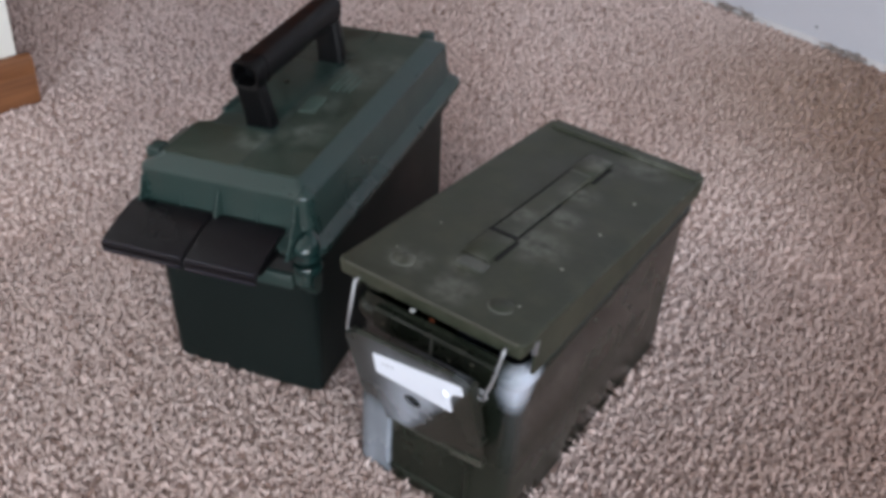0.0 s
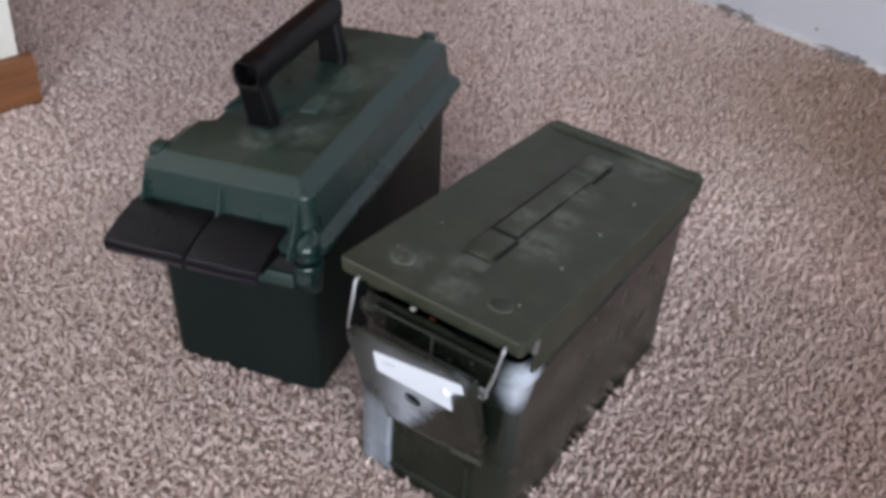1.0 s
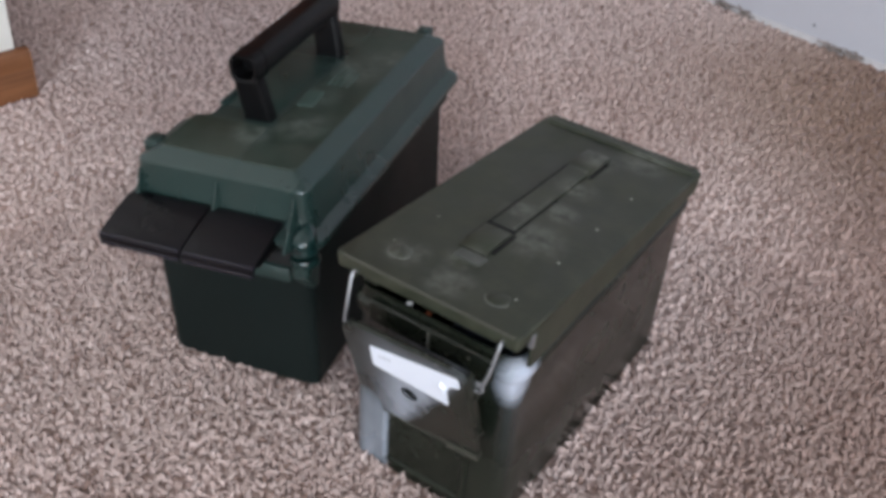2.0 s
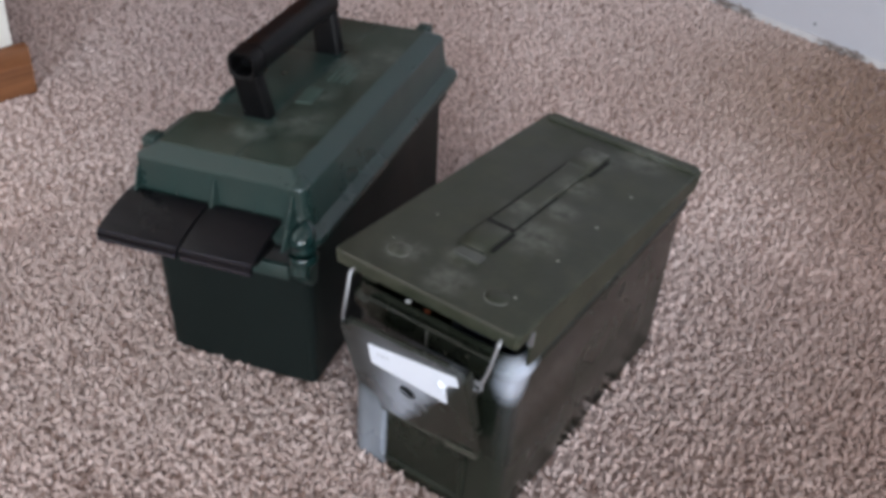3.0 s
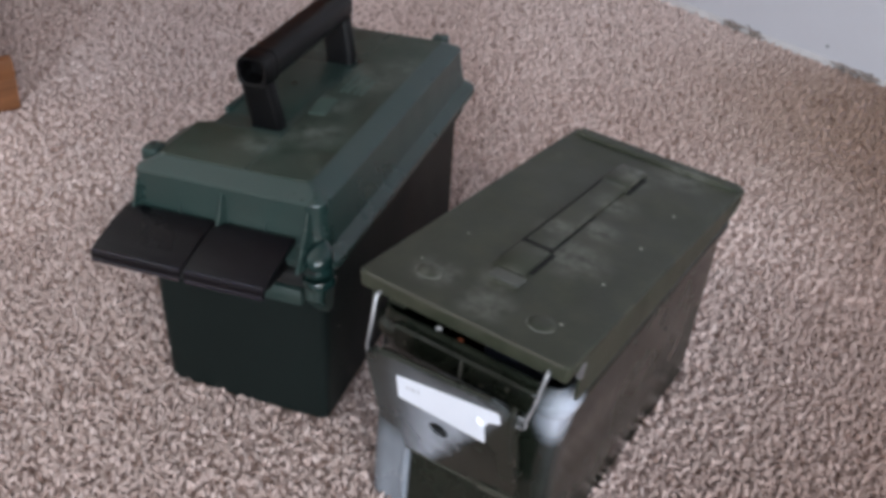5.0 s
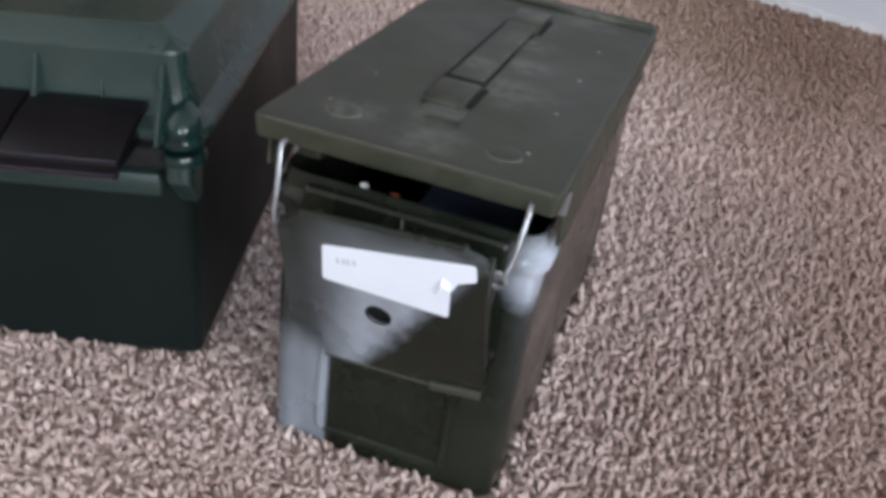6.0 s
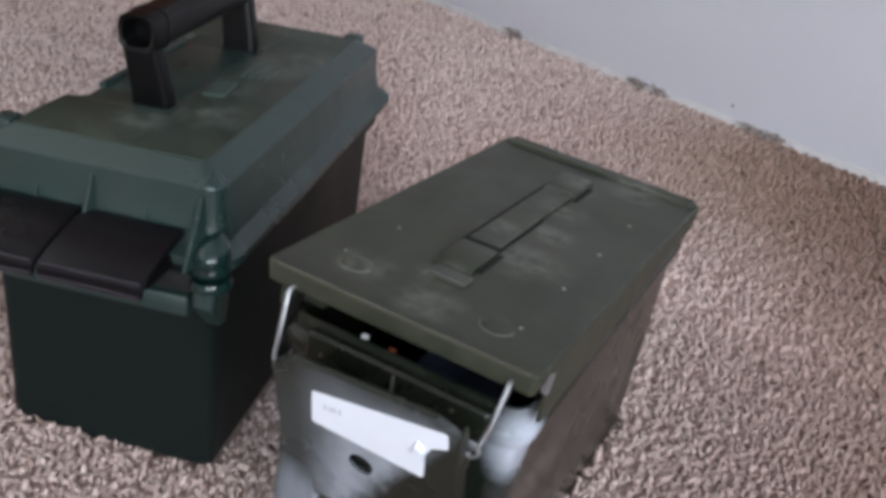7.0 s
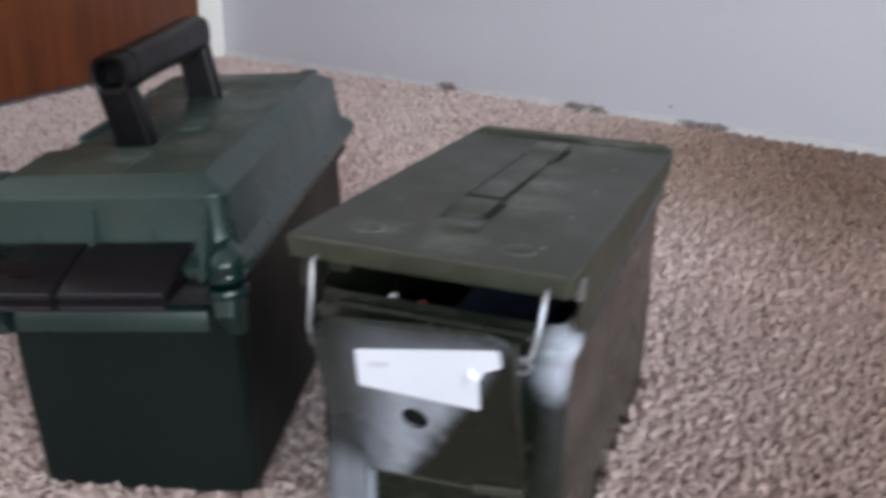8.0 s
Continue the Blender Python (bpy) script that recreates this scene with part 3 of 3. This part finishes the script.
part("slot_shade", prism(rect(0.0768, 0.0800, 0.2140, 0.2460, 0.0012), 0.0003, 0.0010, 0.0002), DARK, lid, "dark slab for a slot's shade")
part("slot_shade", prism(rect(0.0560, 0.0785, 0.0966, 0.1000, 0.0005), 0.0028, 0.0039, 0.0001), DARK, lid, "dark slab for a slot's shade")
for x, y in ((0.0305, 0.0247), (0.109, 0.0239)):
    part("lid_dimple", dome(x, y + 0.003, 0.0001, 0.0085, 0.0013, 24, 4), OLIVE_LID, lid)
    ring = [(x + 0.0088 * math.cos(a), y + 0.003 + 0.0088 * math.sin(a)) for a in (math.pi * (1.03 + 0.9 * i / 12) for i in range(13))]
    part("scuff", tube([(px, py, 0.0003) for px, py in ring], 0.00045, 6), WORN, lid, "pale crescent scuff")
for x, y, r in ((0.1180, 0.0340, 0.0012), (0.1180, 0.0912, 0.0013), (0.1178, 0.1498, 0.0015), (0.1172, 0.2094, 0.0013), (0.0235, 0.083, 0.0009), (0.0190, 0.036, 0.0008)):
    part("spot_weld", dome(x, y, 0.0002, r, 0.0004, 10, 2), CHIP, lid, "bare spot weld")

# latch plate, swung out at the top
TILT_P = 17.0
plate_m = pose(0, 0.0085, 0.068, 90 + TILT_P, 0, 0)
outline = rounded([(0.0395, 0.0110), (0.0960, 0.0140), (0.0965, 0.0120), (0.1230, 0.0165), (0.1235, 0.045), (0.1205, 0.117), (0.109, 0.1205), (0.034, 0.1135), (0.0225, 0.105), (0.0225, 0.0340), (0.0390, 0.0290)],
                  [0.002, 0.001, 0.001, 0.002, 0.003, 0.005, 0.004, 0.005, 0.006, 0.004, 0.004], 4)
HOLE = [(0.0702 + 0.0064 * math.cos(2 * math.pi * i / 28), 0.0580 + 0.0064 * math.sin(2 * math.pi * i / 28)) for i in range(28)]


def plate_mesh():
    """The latch plate, pierced by a round hole, its rim turned back."""
    bm = bmesh.new()
    rings, edges = [], []
    for ring in (outline, HOLE):
        vs = [bm.verts.new((x, y, 0.0026)) for x, y in ring]
        rings.append(vs)
        edges += [bm.edges.new((vs[i], vs[(i + 1) % len(vs)])) for i in range(len(vs))]
    bmesh.ops.triangle_fill(bm, edges=edges, use_beauty=True)
    for ring, spread in ((rings[0], 1.0), (rings[1], 0.0)):
        mid = Vector((0.071, 0.055, 0))
        back = [bm.verts.new((v.co.x + spread * 0.0006 * (1 if v.co.x > mid.x else -1), v.co.y, -0.0008 if spread else 0.0014)) for v in ring]
        for i in range(len(ring)):
            j = (i + 1) % len(ring)
            bm.faces.new((ring[i], ring[j], back[j], back[i]))
    return bm


latch = part("latch_plate", plate_mesh(), SPRAYED_SHEEN, box, "satin olive latch plate", plate_m)
part("latch_flange", prism(rect(0.1195, 0.1220, 0.036, 0.112, 0.001), -0.0075, 0.0024, 0.0006), OLIVE, latch)
part("latch_flange", prism(rect(0.0225, 0.0250, 0.040, 0.102, 0.001), -0.0075, 0.0024, 0.0006), OLIVE, latch)
part("top_roll", tube([(0.034, 0.1125, 0.0002), (0.070, 0.1160, 0.0002), (0.110, 0.1195, 0.0002)], 0.0022, 10), OLIVE, latch)
part("plate_edge", tube([(0.0400, 0.0112, 0.0022), (0.0680, 0.0124, 0.0024), (0.0958, 0.0139, 0.0022)], 0.0009, 8), OLIVE_EDGE, latch, "pale lower edge")
part("hole_rim", tube([(x, y, 0.0024) for x, y in HOLE] + [(*HOLE[0], 0.0024)], 0.0005, 6), OLIVE, latch)
# black sheet in place of the shade seen through the hole
part("hole_shade", prism(rect(0.061, 0.080, 0.0485, 0.0675, 0.003), -0.0040, -0.0025, 0.0003), DARK, latch, "dark sheet for the shade behind the hole")
sticker = part("label_sticker", prism(rounded([(0.0430, 0.0745), (0.1050, 0.0735), (0.1055, 0.0920), (0.1090, 0.0995), (0.1172, 0.1040), (0.1165, 0.1145), (0.0445, 0.0985)], [0.002, 0.002, 0.001, 0.001, 0.002, 0.002, 0.002], 3), 0.0026, 0.0031, 0.0001), PAPER, latch, "white paper sticker with a peeled corner")
part("peeled_corner", loft([([(0.0990, 0.0890), (0.1052, 0.0870), (0.1054, 0.0975), (0.1015, 0.1010)], 0.0031), ([(0.0997, 0.0905), (0.1048, 0.0885), (0.1052, 0.0955), (0.1018, 0.0980)], 0.0052)]), PAPER, sticker)
for i, x in enumerate((0.0510, 0.0540, 0.0562, 0.0592)):
    part("faint_print", block(x, x + 0.0015, 0.0890 + 0.0006 * i, 0.0925 + 0.0006 * i, 0.0030, 0.0033, 0), INK, sticker)
part("latch_tab", prism(rounded([(0.0965, 0.0120), (0.1232, 0.0162), (0.1232, 0.0222), (0.0965, 0.0180)], 0.001, 3), 0.0015, 0.0046, 0.0008), OLIVE_EDGE, latch)
part("latch_pivot", tube([(0.1235, 0.049, -0.002), (0.1260, 0.049, -0.002)], 0.0020, 12), OLIVE, latch)
part("hinge_pin", tube([(0.044, 0.016, -0.0035), (0.118, 0.0195, -0.0035)], 0.0022, 10), OLIVE, latch)
# wire bail from the plate up under the lid
bail = tube(bend([(0.1215, -0.0130, 0.1640), (0.1265, -0.0140, 0.1660), (0.1288, -0.0105, 0.1760), (0.1302, -0.0030, 0.1965), (0.1280, 0.0065, 0.1965), (0.070, 0.0065, 0.1930), (0.0160, 0.0060, 0.1950), (0.0131, -0.0030, 0.1940), (0.0150, -0.0090, 0.1780), (0.0165, -0.0145, 0.1610), (0.0225, -0.0140, 0.1580)], 5, 0.25), 0.0014, 10)
part("bail_wire", bail, STEEL, box, "bright zinc wire bail")
for x, z in ((0.1235, 0.1635), (0.0205, 0.1575)):
    part("bail_eye", tube([(x + 0.0036 * math.cos(a), -0.0135, z + 0.0036 * math.sin(a)) for a in (2 * math.pi * i / 16 for i in range(17))], 0.0013, 8), STEEL, box)
part("bail_lug", block(0.1180, 0.1225, -0.0145, -0.0070, 0.148, 0.166, 0.0012), OLIVE, box)

# what shows in the gap under the lid
pack = finish("card_pack", block(0.062, 0.116, 0.050, 0.18, 0.021, 0.148, 0.003), BLUE, None, "blue-grey card pack inside the steel box")
tagged(pack, category="card pack")
tag_o = finish("orange_tab", block(0.0600, 0.0640, 0.0185, 0.0195, 0.021, 0.1715, 0.0004), ORANGE, None, "small orange card tab inside the steel box")
tagged(tag_o, category="card tab")
# small bright scrap, added to give a white glint at the rim
crumple = random.Random(4)
fo = bmesh.new()
bmesh.ops.create_icosphere(fo, subdivisions=2, radius=0.0020)
for v in fo.verts:
    v.co *= 0.6 + 0.6 * crumple.random()
tagged(finish("glint_scrap", fo, GLINT, None, "shiny crumpled scrap added for a glint at the box rim", pose(0.0465, 0.0180, 0.1715), angle=10), category="foil")


# ---- green plastic case ----
CASE = (-0.1679, 0.1622, 14.5, 3.7)                     # place, turn, and lean of the case towards its handle side
case = thing("plastic_case", pose(CASE[0], CASE[1], 0, 0, 0, CASE[2]) @ pose(0.070, 0, 0.200, 0, -CASE[3], 0) @ pose(-0.070, 0, -0.200), "forest green plastic ammunition case with black handle and latches on carpet", "plastic case")
HX, HY = 0.072, 0.148


def co(d, r=0.012, x_shift=0.0):
    return rect(-HX - d + x_shift, HX + d + x_shift, -HY - d, HY + d, max(0.002, r + d), 6)


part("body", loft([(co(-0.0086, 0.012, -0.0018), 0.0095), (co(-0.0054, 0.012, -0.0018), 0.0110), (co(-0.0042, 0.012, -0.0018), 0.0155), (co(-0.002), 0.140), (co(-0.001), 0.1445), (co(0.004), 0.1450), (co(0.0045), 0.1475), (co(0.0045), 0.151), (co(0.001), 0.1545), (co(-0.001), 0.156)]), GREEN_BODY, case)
# lid: rim, side wall, sloped shoulder, top with the handle recess cut from its side


def cut_outline(d, notch, r):
    x0, x1, y0, y1 = -HX - d, HX + d, -HY - d, HY + d
    nx = x0 + notch
    pts = [(x0, y0), (x1, y0), (x1, y1), (x0, y1), (x0, 0.082), (nx, 0.074), (nx, -0.076), (x0, -0.082)]
    return rounded(pts, [r, r, r, r, 0.004, 0.004, 0.004, 0.004], 5)


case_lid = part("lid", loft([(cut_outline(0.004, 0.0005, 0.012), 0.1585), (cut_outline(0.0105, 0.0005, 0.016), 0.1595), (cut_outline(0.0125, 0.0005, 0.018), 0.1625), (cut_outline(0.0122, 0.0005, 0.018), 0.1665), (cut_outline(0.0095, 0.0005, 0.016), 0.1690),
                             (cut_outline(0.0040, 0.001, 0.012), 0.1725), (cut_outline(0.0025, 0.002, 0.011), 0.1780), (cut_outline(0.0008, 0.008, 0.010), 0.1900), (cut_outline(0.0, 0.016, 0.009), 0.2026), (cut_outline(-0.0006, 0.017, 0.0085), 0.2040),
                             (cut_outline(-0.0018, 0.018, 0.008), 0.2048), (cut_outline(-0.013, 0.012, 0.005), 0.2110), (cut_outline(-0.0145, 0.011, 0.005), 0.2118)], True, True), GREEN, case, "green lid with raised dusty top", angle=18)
part("gasket_gap", loft([(co(-0.0005), 0.1555), (co(-0.0005), 0.159)]), DARK, case)
# raised top panel pieces and recess floor beneath the handle
part("top_panel", prism(rect(0.0090, 0.0575, -0.134, 0.132, 0.005), 0.2110, 0.2122, 0.0010), GREEN_TOP, case_lid)
part("top_panel", prism(rect(-0.0580, 0.0088, -0.134, -0.080, 0.005), 0.2110, 0.2121, 0.0010), GREEN_TOP, case_lid)
part("top_panel", prism(rect(-0.0560, 0.0088, 0.076, 0.132, 0.005), 0.2110, 0.2121, 0.0010), GREEN_TOP, case_lid)
part("handle_recess", loft([(rect(-0.0500, 0.0060, -0.060, 0.054, 0.006), 0.2108), (rect(-0.0490, 0.0050, -0.058, 0.052, 0.006), 0.2120)]), GREEN, case_lid)
part("recess_wall", prism(rect(-0.0490, -0.0440, -0.060, 0.054, 0.002), 0.2112, 0.2150, 0.001), GREEN, case_lid)
# raised maker's marks and scuffs, as plain shapes
part("raised_badge", prism(rounded([(0.010, -0.040), (0.024, -0.038), (0.022, -0.010), (0.008, -0.012)], 0.002, 4), 0.2119, 0.2131, 0.0004), GREEN_WORN, case_lid, "pale raised badge")
for i in range(4):
    part("raised_bar", prism(rect(0.017 + 0.0055 * i, 0.0190 + 0.0055 * i, 0.004, 0.044 - 0.004 * i, 0.001), 0.2119, 0.2128, 0.0003), GREEN_WORN, case_lid)
part("raised_frame", prism(rect(0.026, 0.055, -0.134, -0.130, 0.001), 0.2119, 0.2128, 0.0003), GREEN_TOP, case_lid)
for hx in (-0.050, 0.050):
    part("hinge_lug", block(hx - 0.007, hx + 0.007, HY - 0.006, HY + 0.0080, 0.188, 0.2105, 0.003), GREEN, case_lid)
part("lid_nub", block(-HX - 0.003, -HX + 0.010, -HY + 0.016, -HY + 0.032, 0.196, 0.2115, 0.003), GREEN, case_lid)


def rib(x, top, out, w):
    """A stiffening rib on the front of the lid: a thin blade above that flares to a wide foot."""
    y = -HY
    bm = bmesh.new()
    rings = []
    for f in (0.0, 0.35, 0.7, 1.0):
        z, hw, reach = 0.163 + (top - 0.163) * f, w * (1.5 - 1.15 * f), 0.0015 + (out - 0.0015) * (1 - f) ** 1.2
        rings.append([bm.verts.new(p) for p in ((x - hw * 1.5, y + 0.004, z), (x - hw * 1.3, y - 0.001, z), (x - w * 0.32, y - reach, z), (x + w * 0.32, y - reach, z), (x + hw * 1.3, y - 0.001, z), (x + hw * 1.5, y + 0.004, z))])
    for a, b in zip(rings, rings[1:]):
        for k in range(6):
            bm.faces.new((a[k], a[(k + 1) % 6], b[(k + 1) % 6], b[k]))
    bm.faces.new(rings[0][::-1])
    bm.faces.new(rings[-1])
    return bm


for x, top, out, w in ((-0.0680, 0.1970, 0.020, 0.0026), (-0.0020, 0.1985, 0.021, 0.0026), (0.0620, 0.1985, 0.023, 0.0030), (-0.0350, 0.1870, 0.014, 0.0015), (0.0300, 0.1870, 0.014, 0.0015)):
    part("rib", rib(x, top, out, w), GREEN, case_lid)
# corner posts of the latch mount
for s in (-1, 1):
    def disc(r, dy=0.0):
        return [(s * 0.0712 + r * math.cos(2 * math.pi * k / 24), -HY - 0.0075 + dy + 1.08 * r * math.sin(2 * math.pi * k / 24)) for k in range(24)]
    part("latch_post", loft([(disc(0.0075), 0.1578), (disc(0.0100), 0.1590), (disc(0.0109), 0.1612), (disc(0.0100), 0.1632), (disc(0.0096), 0.1648), (disc(0.0104), 0.1672), (disc(0.0100), 0.1705),
                             (disc(0.0088, 0.002), 0.1742), (disc(0.0050, 0.005), 0.1775), (disc(0.0012, 0.008), 0.1795)]), GREEN_GLOSS, case_lid, angle=60)
    # small dark slab for the shade in the post's hole
    part("post_hole_shade", prism(rect(s * 0.0712 - 0.0032, s * 0.0712 + 0.0032, 0.1626, 0.1652, 0.0012), 0.0, 0.0012, 0.0002), DARK, case_lid, m=pose(0, -HY - 0.0174, 0, 90, 0, 0))
    part("post_foot", loft([(disc(0.0080), 0.1490), (disc(0.0112), 0.1500), (disc(0.0116), 0.1530), (disc(0.0105), 0.1552)]), GREEN_GLOSS, case, angle=60)
    part("body_post", loft([(rect(s * 0.070 - 0.0050, s * 0.070 + 0.0050, -HY - 0.003, -HY + 0.006, 0.003), 0.122), (rect(s * 0.070 - 0.0070, s * 0.070 + 0.0070, -HY - 0.018, -HY + 0.006, 0.005), 0.140), (rect(s * 0.070 - 0.0075, s * 0.070 + 0.0075, -HY - 0.016, -HY + 0.006, 0.005), 0.1500)]), GREEN, case)
# solid dark block in place of the shade behind the latches
part("latch_gap_shade", block(-0.066, 0.0625, -HY - 0.0120, -HY + 0.003, 0.1440, 0.1560, 0.002), DARK, case, "dark block for the shade behind the latches")
part("catch_bar", block(-0.058, 0.058, -HY - 0.010, -HY + 0.004, 0.126, 0.140, 0.003), GREEN, case)


def latch_flap(x0, x1):
    """A curved flap: flat top, rolled front lip and a turned-down edge."""
    prof = [(-HY - 0.006, 0.1795), (-HY - 0.014, 0.1792), (-HY - 0.028, 0.1768), (-HY - 0.044, 0.1725), (-HY - 0.052, 0.1700), (-HY - 0.0545, 0.1680), (-HY - 0.0540, 0.1620), (-HY - 0.0520, 0.1615),
            (-HY - 0.0515, 0.1672), (-HY - 0.047, 0.1690), (-HY - 0.028, 0.1732), (-HY - 0.014, 0.1752), (-HY - 0.006, 0.1755)]
    bm = bmesh.new()
    a = [bm.verts.new((x0, *p)) for p in prof]
    b = [bm.verts.new((x1, *p)) for p in prof]
    for i in range(len(prof)):
        j = (i + 1) % len(prof)
        bm.faces.new((a[i], a[j], b[j], b[i]))
    bm.faces.new(a[::-1])
    bm.faces.new(b)
    bmesh.ops.bevel(bm, geom=[e for e in bm.edges if abs(e.verts[0].co.x - e.verts[1].co.x) < 1e-6], offset=0.0006, segments=1, affect="EDGES")
    return bm


for x0, x1 in ((-0.0740, -0.0060), (-0.0040, 0.0545)):
    flap = part("latch", latch_flap(x0, x1), LATCH, case, "brown-black plastic snap latch")
    part("latch_arm", block(x0 + 0.004, x1 - 0.004, -HY - 0.040, -HY - 0.004, 0.158, 0.166, 0.002), BLACK, flap)
    part("latch_lip", tube([(x0 + 0.001, -HY - 0.0530, 0.1622), (x1 - 0.001, -HY - 0.0530, 0.1622)], 0.0019, 8), LATCH_LIP, flap, "glossy rolled lip")
    part("latch_crease", tube([(x0 + 0.001, -HY - 0.0524, 0.1692), (x1 - 0.001, -HY - 0.0524, 0.1692)], 0.0011, 8), LATCH_LIP, flap)


def d_ring(y, x0, x1, z0, z1, inset=0.0):
    return [(x, y, z) for x, z in rect(x0 + inset, x1 - inset, z0 + inset, z1 - inset, 0.008 - inset * 0.5, 5)]


BAR = (-0.0245, -0.0005, 0.2450, 0.2675)
case_handle = part("handle", loft([(d_ring(0.0200, *BAR, 0.0045), 0), (d_ring(-0.0775, *BAR, 0.0030), 0), (d_ring(-0.0785, *BAR, 0.0008), 0), (d_ring(-0.0765, *BAR), 0),
                                   (d_ring(-0.0640, *BAR), 0), (d_ring(0.0610, *BAR), 0), (d_ring(0.0720, *BAR), 0), (d_ring(0.0750, *BAR, 0.003), 0)]),
                   BLACK, case, "black plastic carrying handle standing upright")


def leg_ring(x0, x1, y0, y1, z):
    return [(x, y, z) for x, y in rect(x0, x1, y0, y1, 0.004, 4)]


for y in (-0.0670, 0.0610):
    k = 1 if y > 0 else -1
    part("handle_leg", loft([(leg_ring(-0.0195, 0.0050, y - 0.0065, y + 0.0065, 0.2060), 0), (leg_ring(-0.0195, 0.0050, y - 0.0065 + k * 0.001, y + 0.0065 + k * 0.001, 0.2170), 0),
                             (leg_ring(-0.0235, -0.0005, y - 0.0065 + k * 0.004, y + 0.0065 + k * 0.004, 0.2480), 0)]), BLACK, case_handle)
part("handle_collar", loft([(d_ring(-0.0620, BAR[0] - 0.0006, BAR[1] + 0.0006, BAR[2] - 0.0006, BAR[3] + 0.0006), 0), (d_ring(-0.0595, BAR[0] - 0.0006, BAR[1] + 0.0006, BAR[2] - 0.0006, BAR[3] + 0.0006), 0)]), BLACK, case_handle)


# ---- carpet pile ----
def pile(x0, x1, y0, y1, step, height, radius, seed, keep):
    """Short twisted yarn tufts, each its own little worm, in one mesh."""
    rs = np.random.RandomState(seed)
    gx, gy = np.meshgrid(np.arange(x0, x1, step), np.arange(y0, y1, step))
    px = gx.ravel() + rs.uniform(-0.55, 0.55, gx.size) * step
    py = gy.ravel() + rs.uniform(-0.55, 0.55, gx.size) * step
    ok = keep(px, py)
    px, py = px[ok], py[ok]
    n = len(px)
    # the nap leans together in broad patches, with much scatter
    drift = 2.2 * np.sin(px * 7 + 1.3) + 1.7 * np.sin(py * 6 - px * 4)
    ang = drift + rs.normal(0, 2.6, n)
    lean = np.clip(rs.normal(0.45, 0.33, n), 0.05, 1.3)
    h = height * rs.uniform(0.75, 1.2, n)
    rad = radius * rs.uniform(0.6, 1.25, n)
    curl = rs.normal(0, 1.3, n)
    k, levels = 4, ((0.0, 1.0), (0.6, 1.15), (1.0, 0.62))
    verts = np.zeros((n, len(levels) * k, 3))
    cx, cy = px.copy(), py.copy()
    for i, (f, w) in enumerate(levels):
        a = ang + curl * f
        reach = h * np.sin(lean * f * 1.2) * f
        cx, cy, cz = px + np.cos(a) * reach, py + np.sin(a) * reach, h * f * np.cos(lean * f * 0.8)
        for j in range(k):
            t = 2 * np.pi * j / k + f * 2.2
            verts[:, i * k + j, 0] = cx + np.cos(t) * rad * w
            verts[:, i * k + j, 1] = cy + np.sin(t) * rad * w
            verts[:, i * k + j, 2] = cz + 0.001
    quads = []
    for i in range(len(levels) - 1):
        for j in range(k):
            quads.append((i * k + j, i * k + (j + 1) % k, (i + 1) * k + (j + 1) % k, (i + 1) * k + j))
    top = (len(levels) - 1) * k
    quads.append((top, top + 1, top + 2, top + 3))
    q = (np.array(quads)[None] + (np.arange(n) * len(levels) * k)[:, None, None]).reshape(-1, 4)
    me = bpy.data.meshes.new("carpet_pile")
    me.vertices.add(n * len(levels) * k)
    me.vertices.foreach_set("co", verts.ravel())
    me.loops.add(q.size)
    me.loops.foreach_set("vertex_index", q.ravel().astype(np.int32))
    me.polygons.add(len(q))
    me.polygons.foreach_set("loop_start", np.arange(0, q.size, 4, dtype=np.int32))
    me.polygons.foreach_set("use_smooth", np.ones(len(q), dtype=bool))
    me.update()
    me.validate()
    me.materials.append(CARPET)
    ob = new("carpet_pile", me)
    return tagged(ob, "beige and pink flecked cut-pile carpet", "carpet", kind="stuff")


def clear(px, py):
    """Away from what stands on the carpet and inside the room."""
    metal = (px > BX0 - 0.001) & (px < BX1 + 0.001) & (py > BY0 - 0.001) & (py < BY1 + 0.001)
    c, s = math.cos(radians(CASE[2])), math.sin(radians(CASE[2]))
    u, v = (px - CASE[0]) * c + (py - CASE[1]) * s, -(px - CASE[0]) * s + (py - CASE[1]) * c
    green = (np.abs(u - 0.0145) < HX - 0.007) & (np.abs(v) < HY - 0.007)
    c, s = math.cos(radians(ROOM_A)), math.sin(radians(ROOM_A))
    x, y = (px - ROOM_C.x) * c + (py - ROOM_C.y) * s, -(px - ROOM_C.x) * s + (py - ROOM_C.y) * c
    inside = (y < -0.003) & (x > 0.002) & ~((x < 0.372) & (y < -0.948))
    return inside & ~metal & ~green


NEAR = (-0.42, 0.50, -0.22, 0.46)


def in_near(px, py):
    return (px > NEAR[0]) & (px < NEAR[1]) & (py > NEAR[2]) & (py < NEAR[3])


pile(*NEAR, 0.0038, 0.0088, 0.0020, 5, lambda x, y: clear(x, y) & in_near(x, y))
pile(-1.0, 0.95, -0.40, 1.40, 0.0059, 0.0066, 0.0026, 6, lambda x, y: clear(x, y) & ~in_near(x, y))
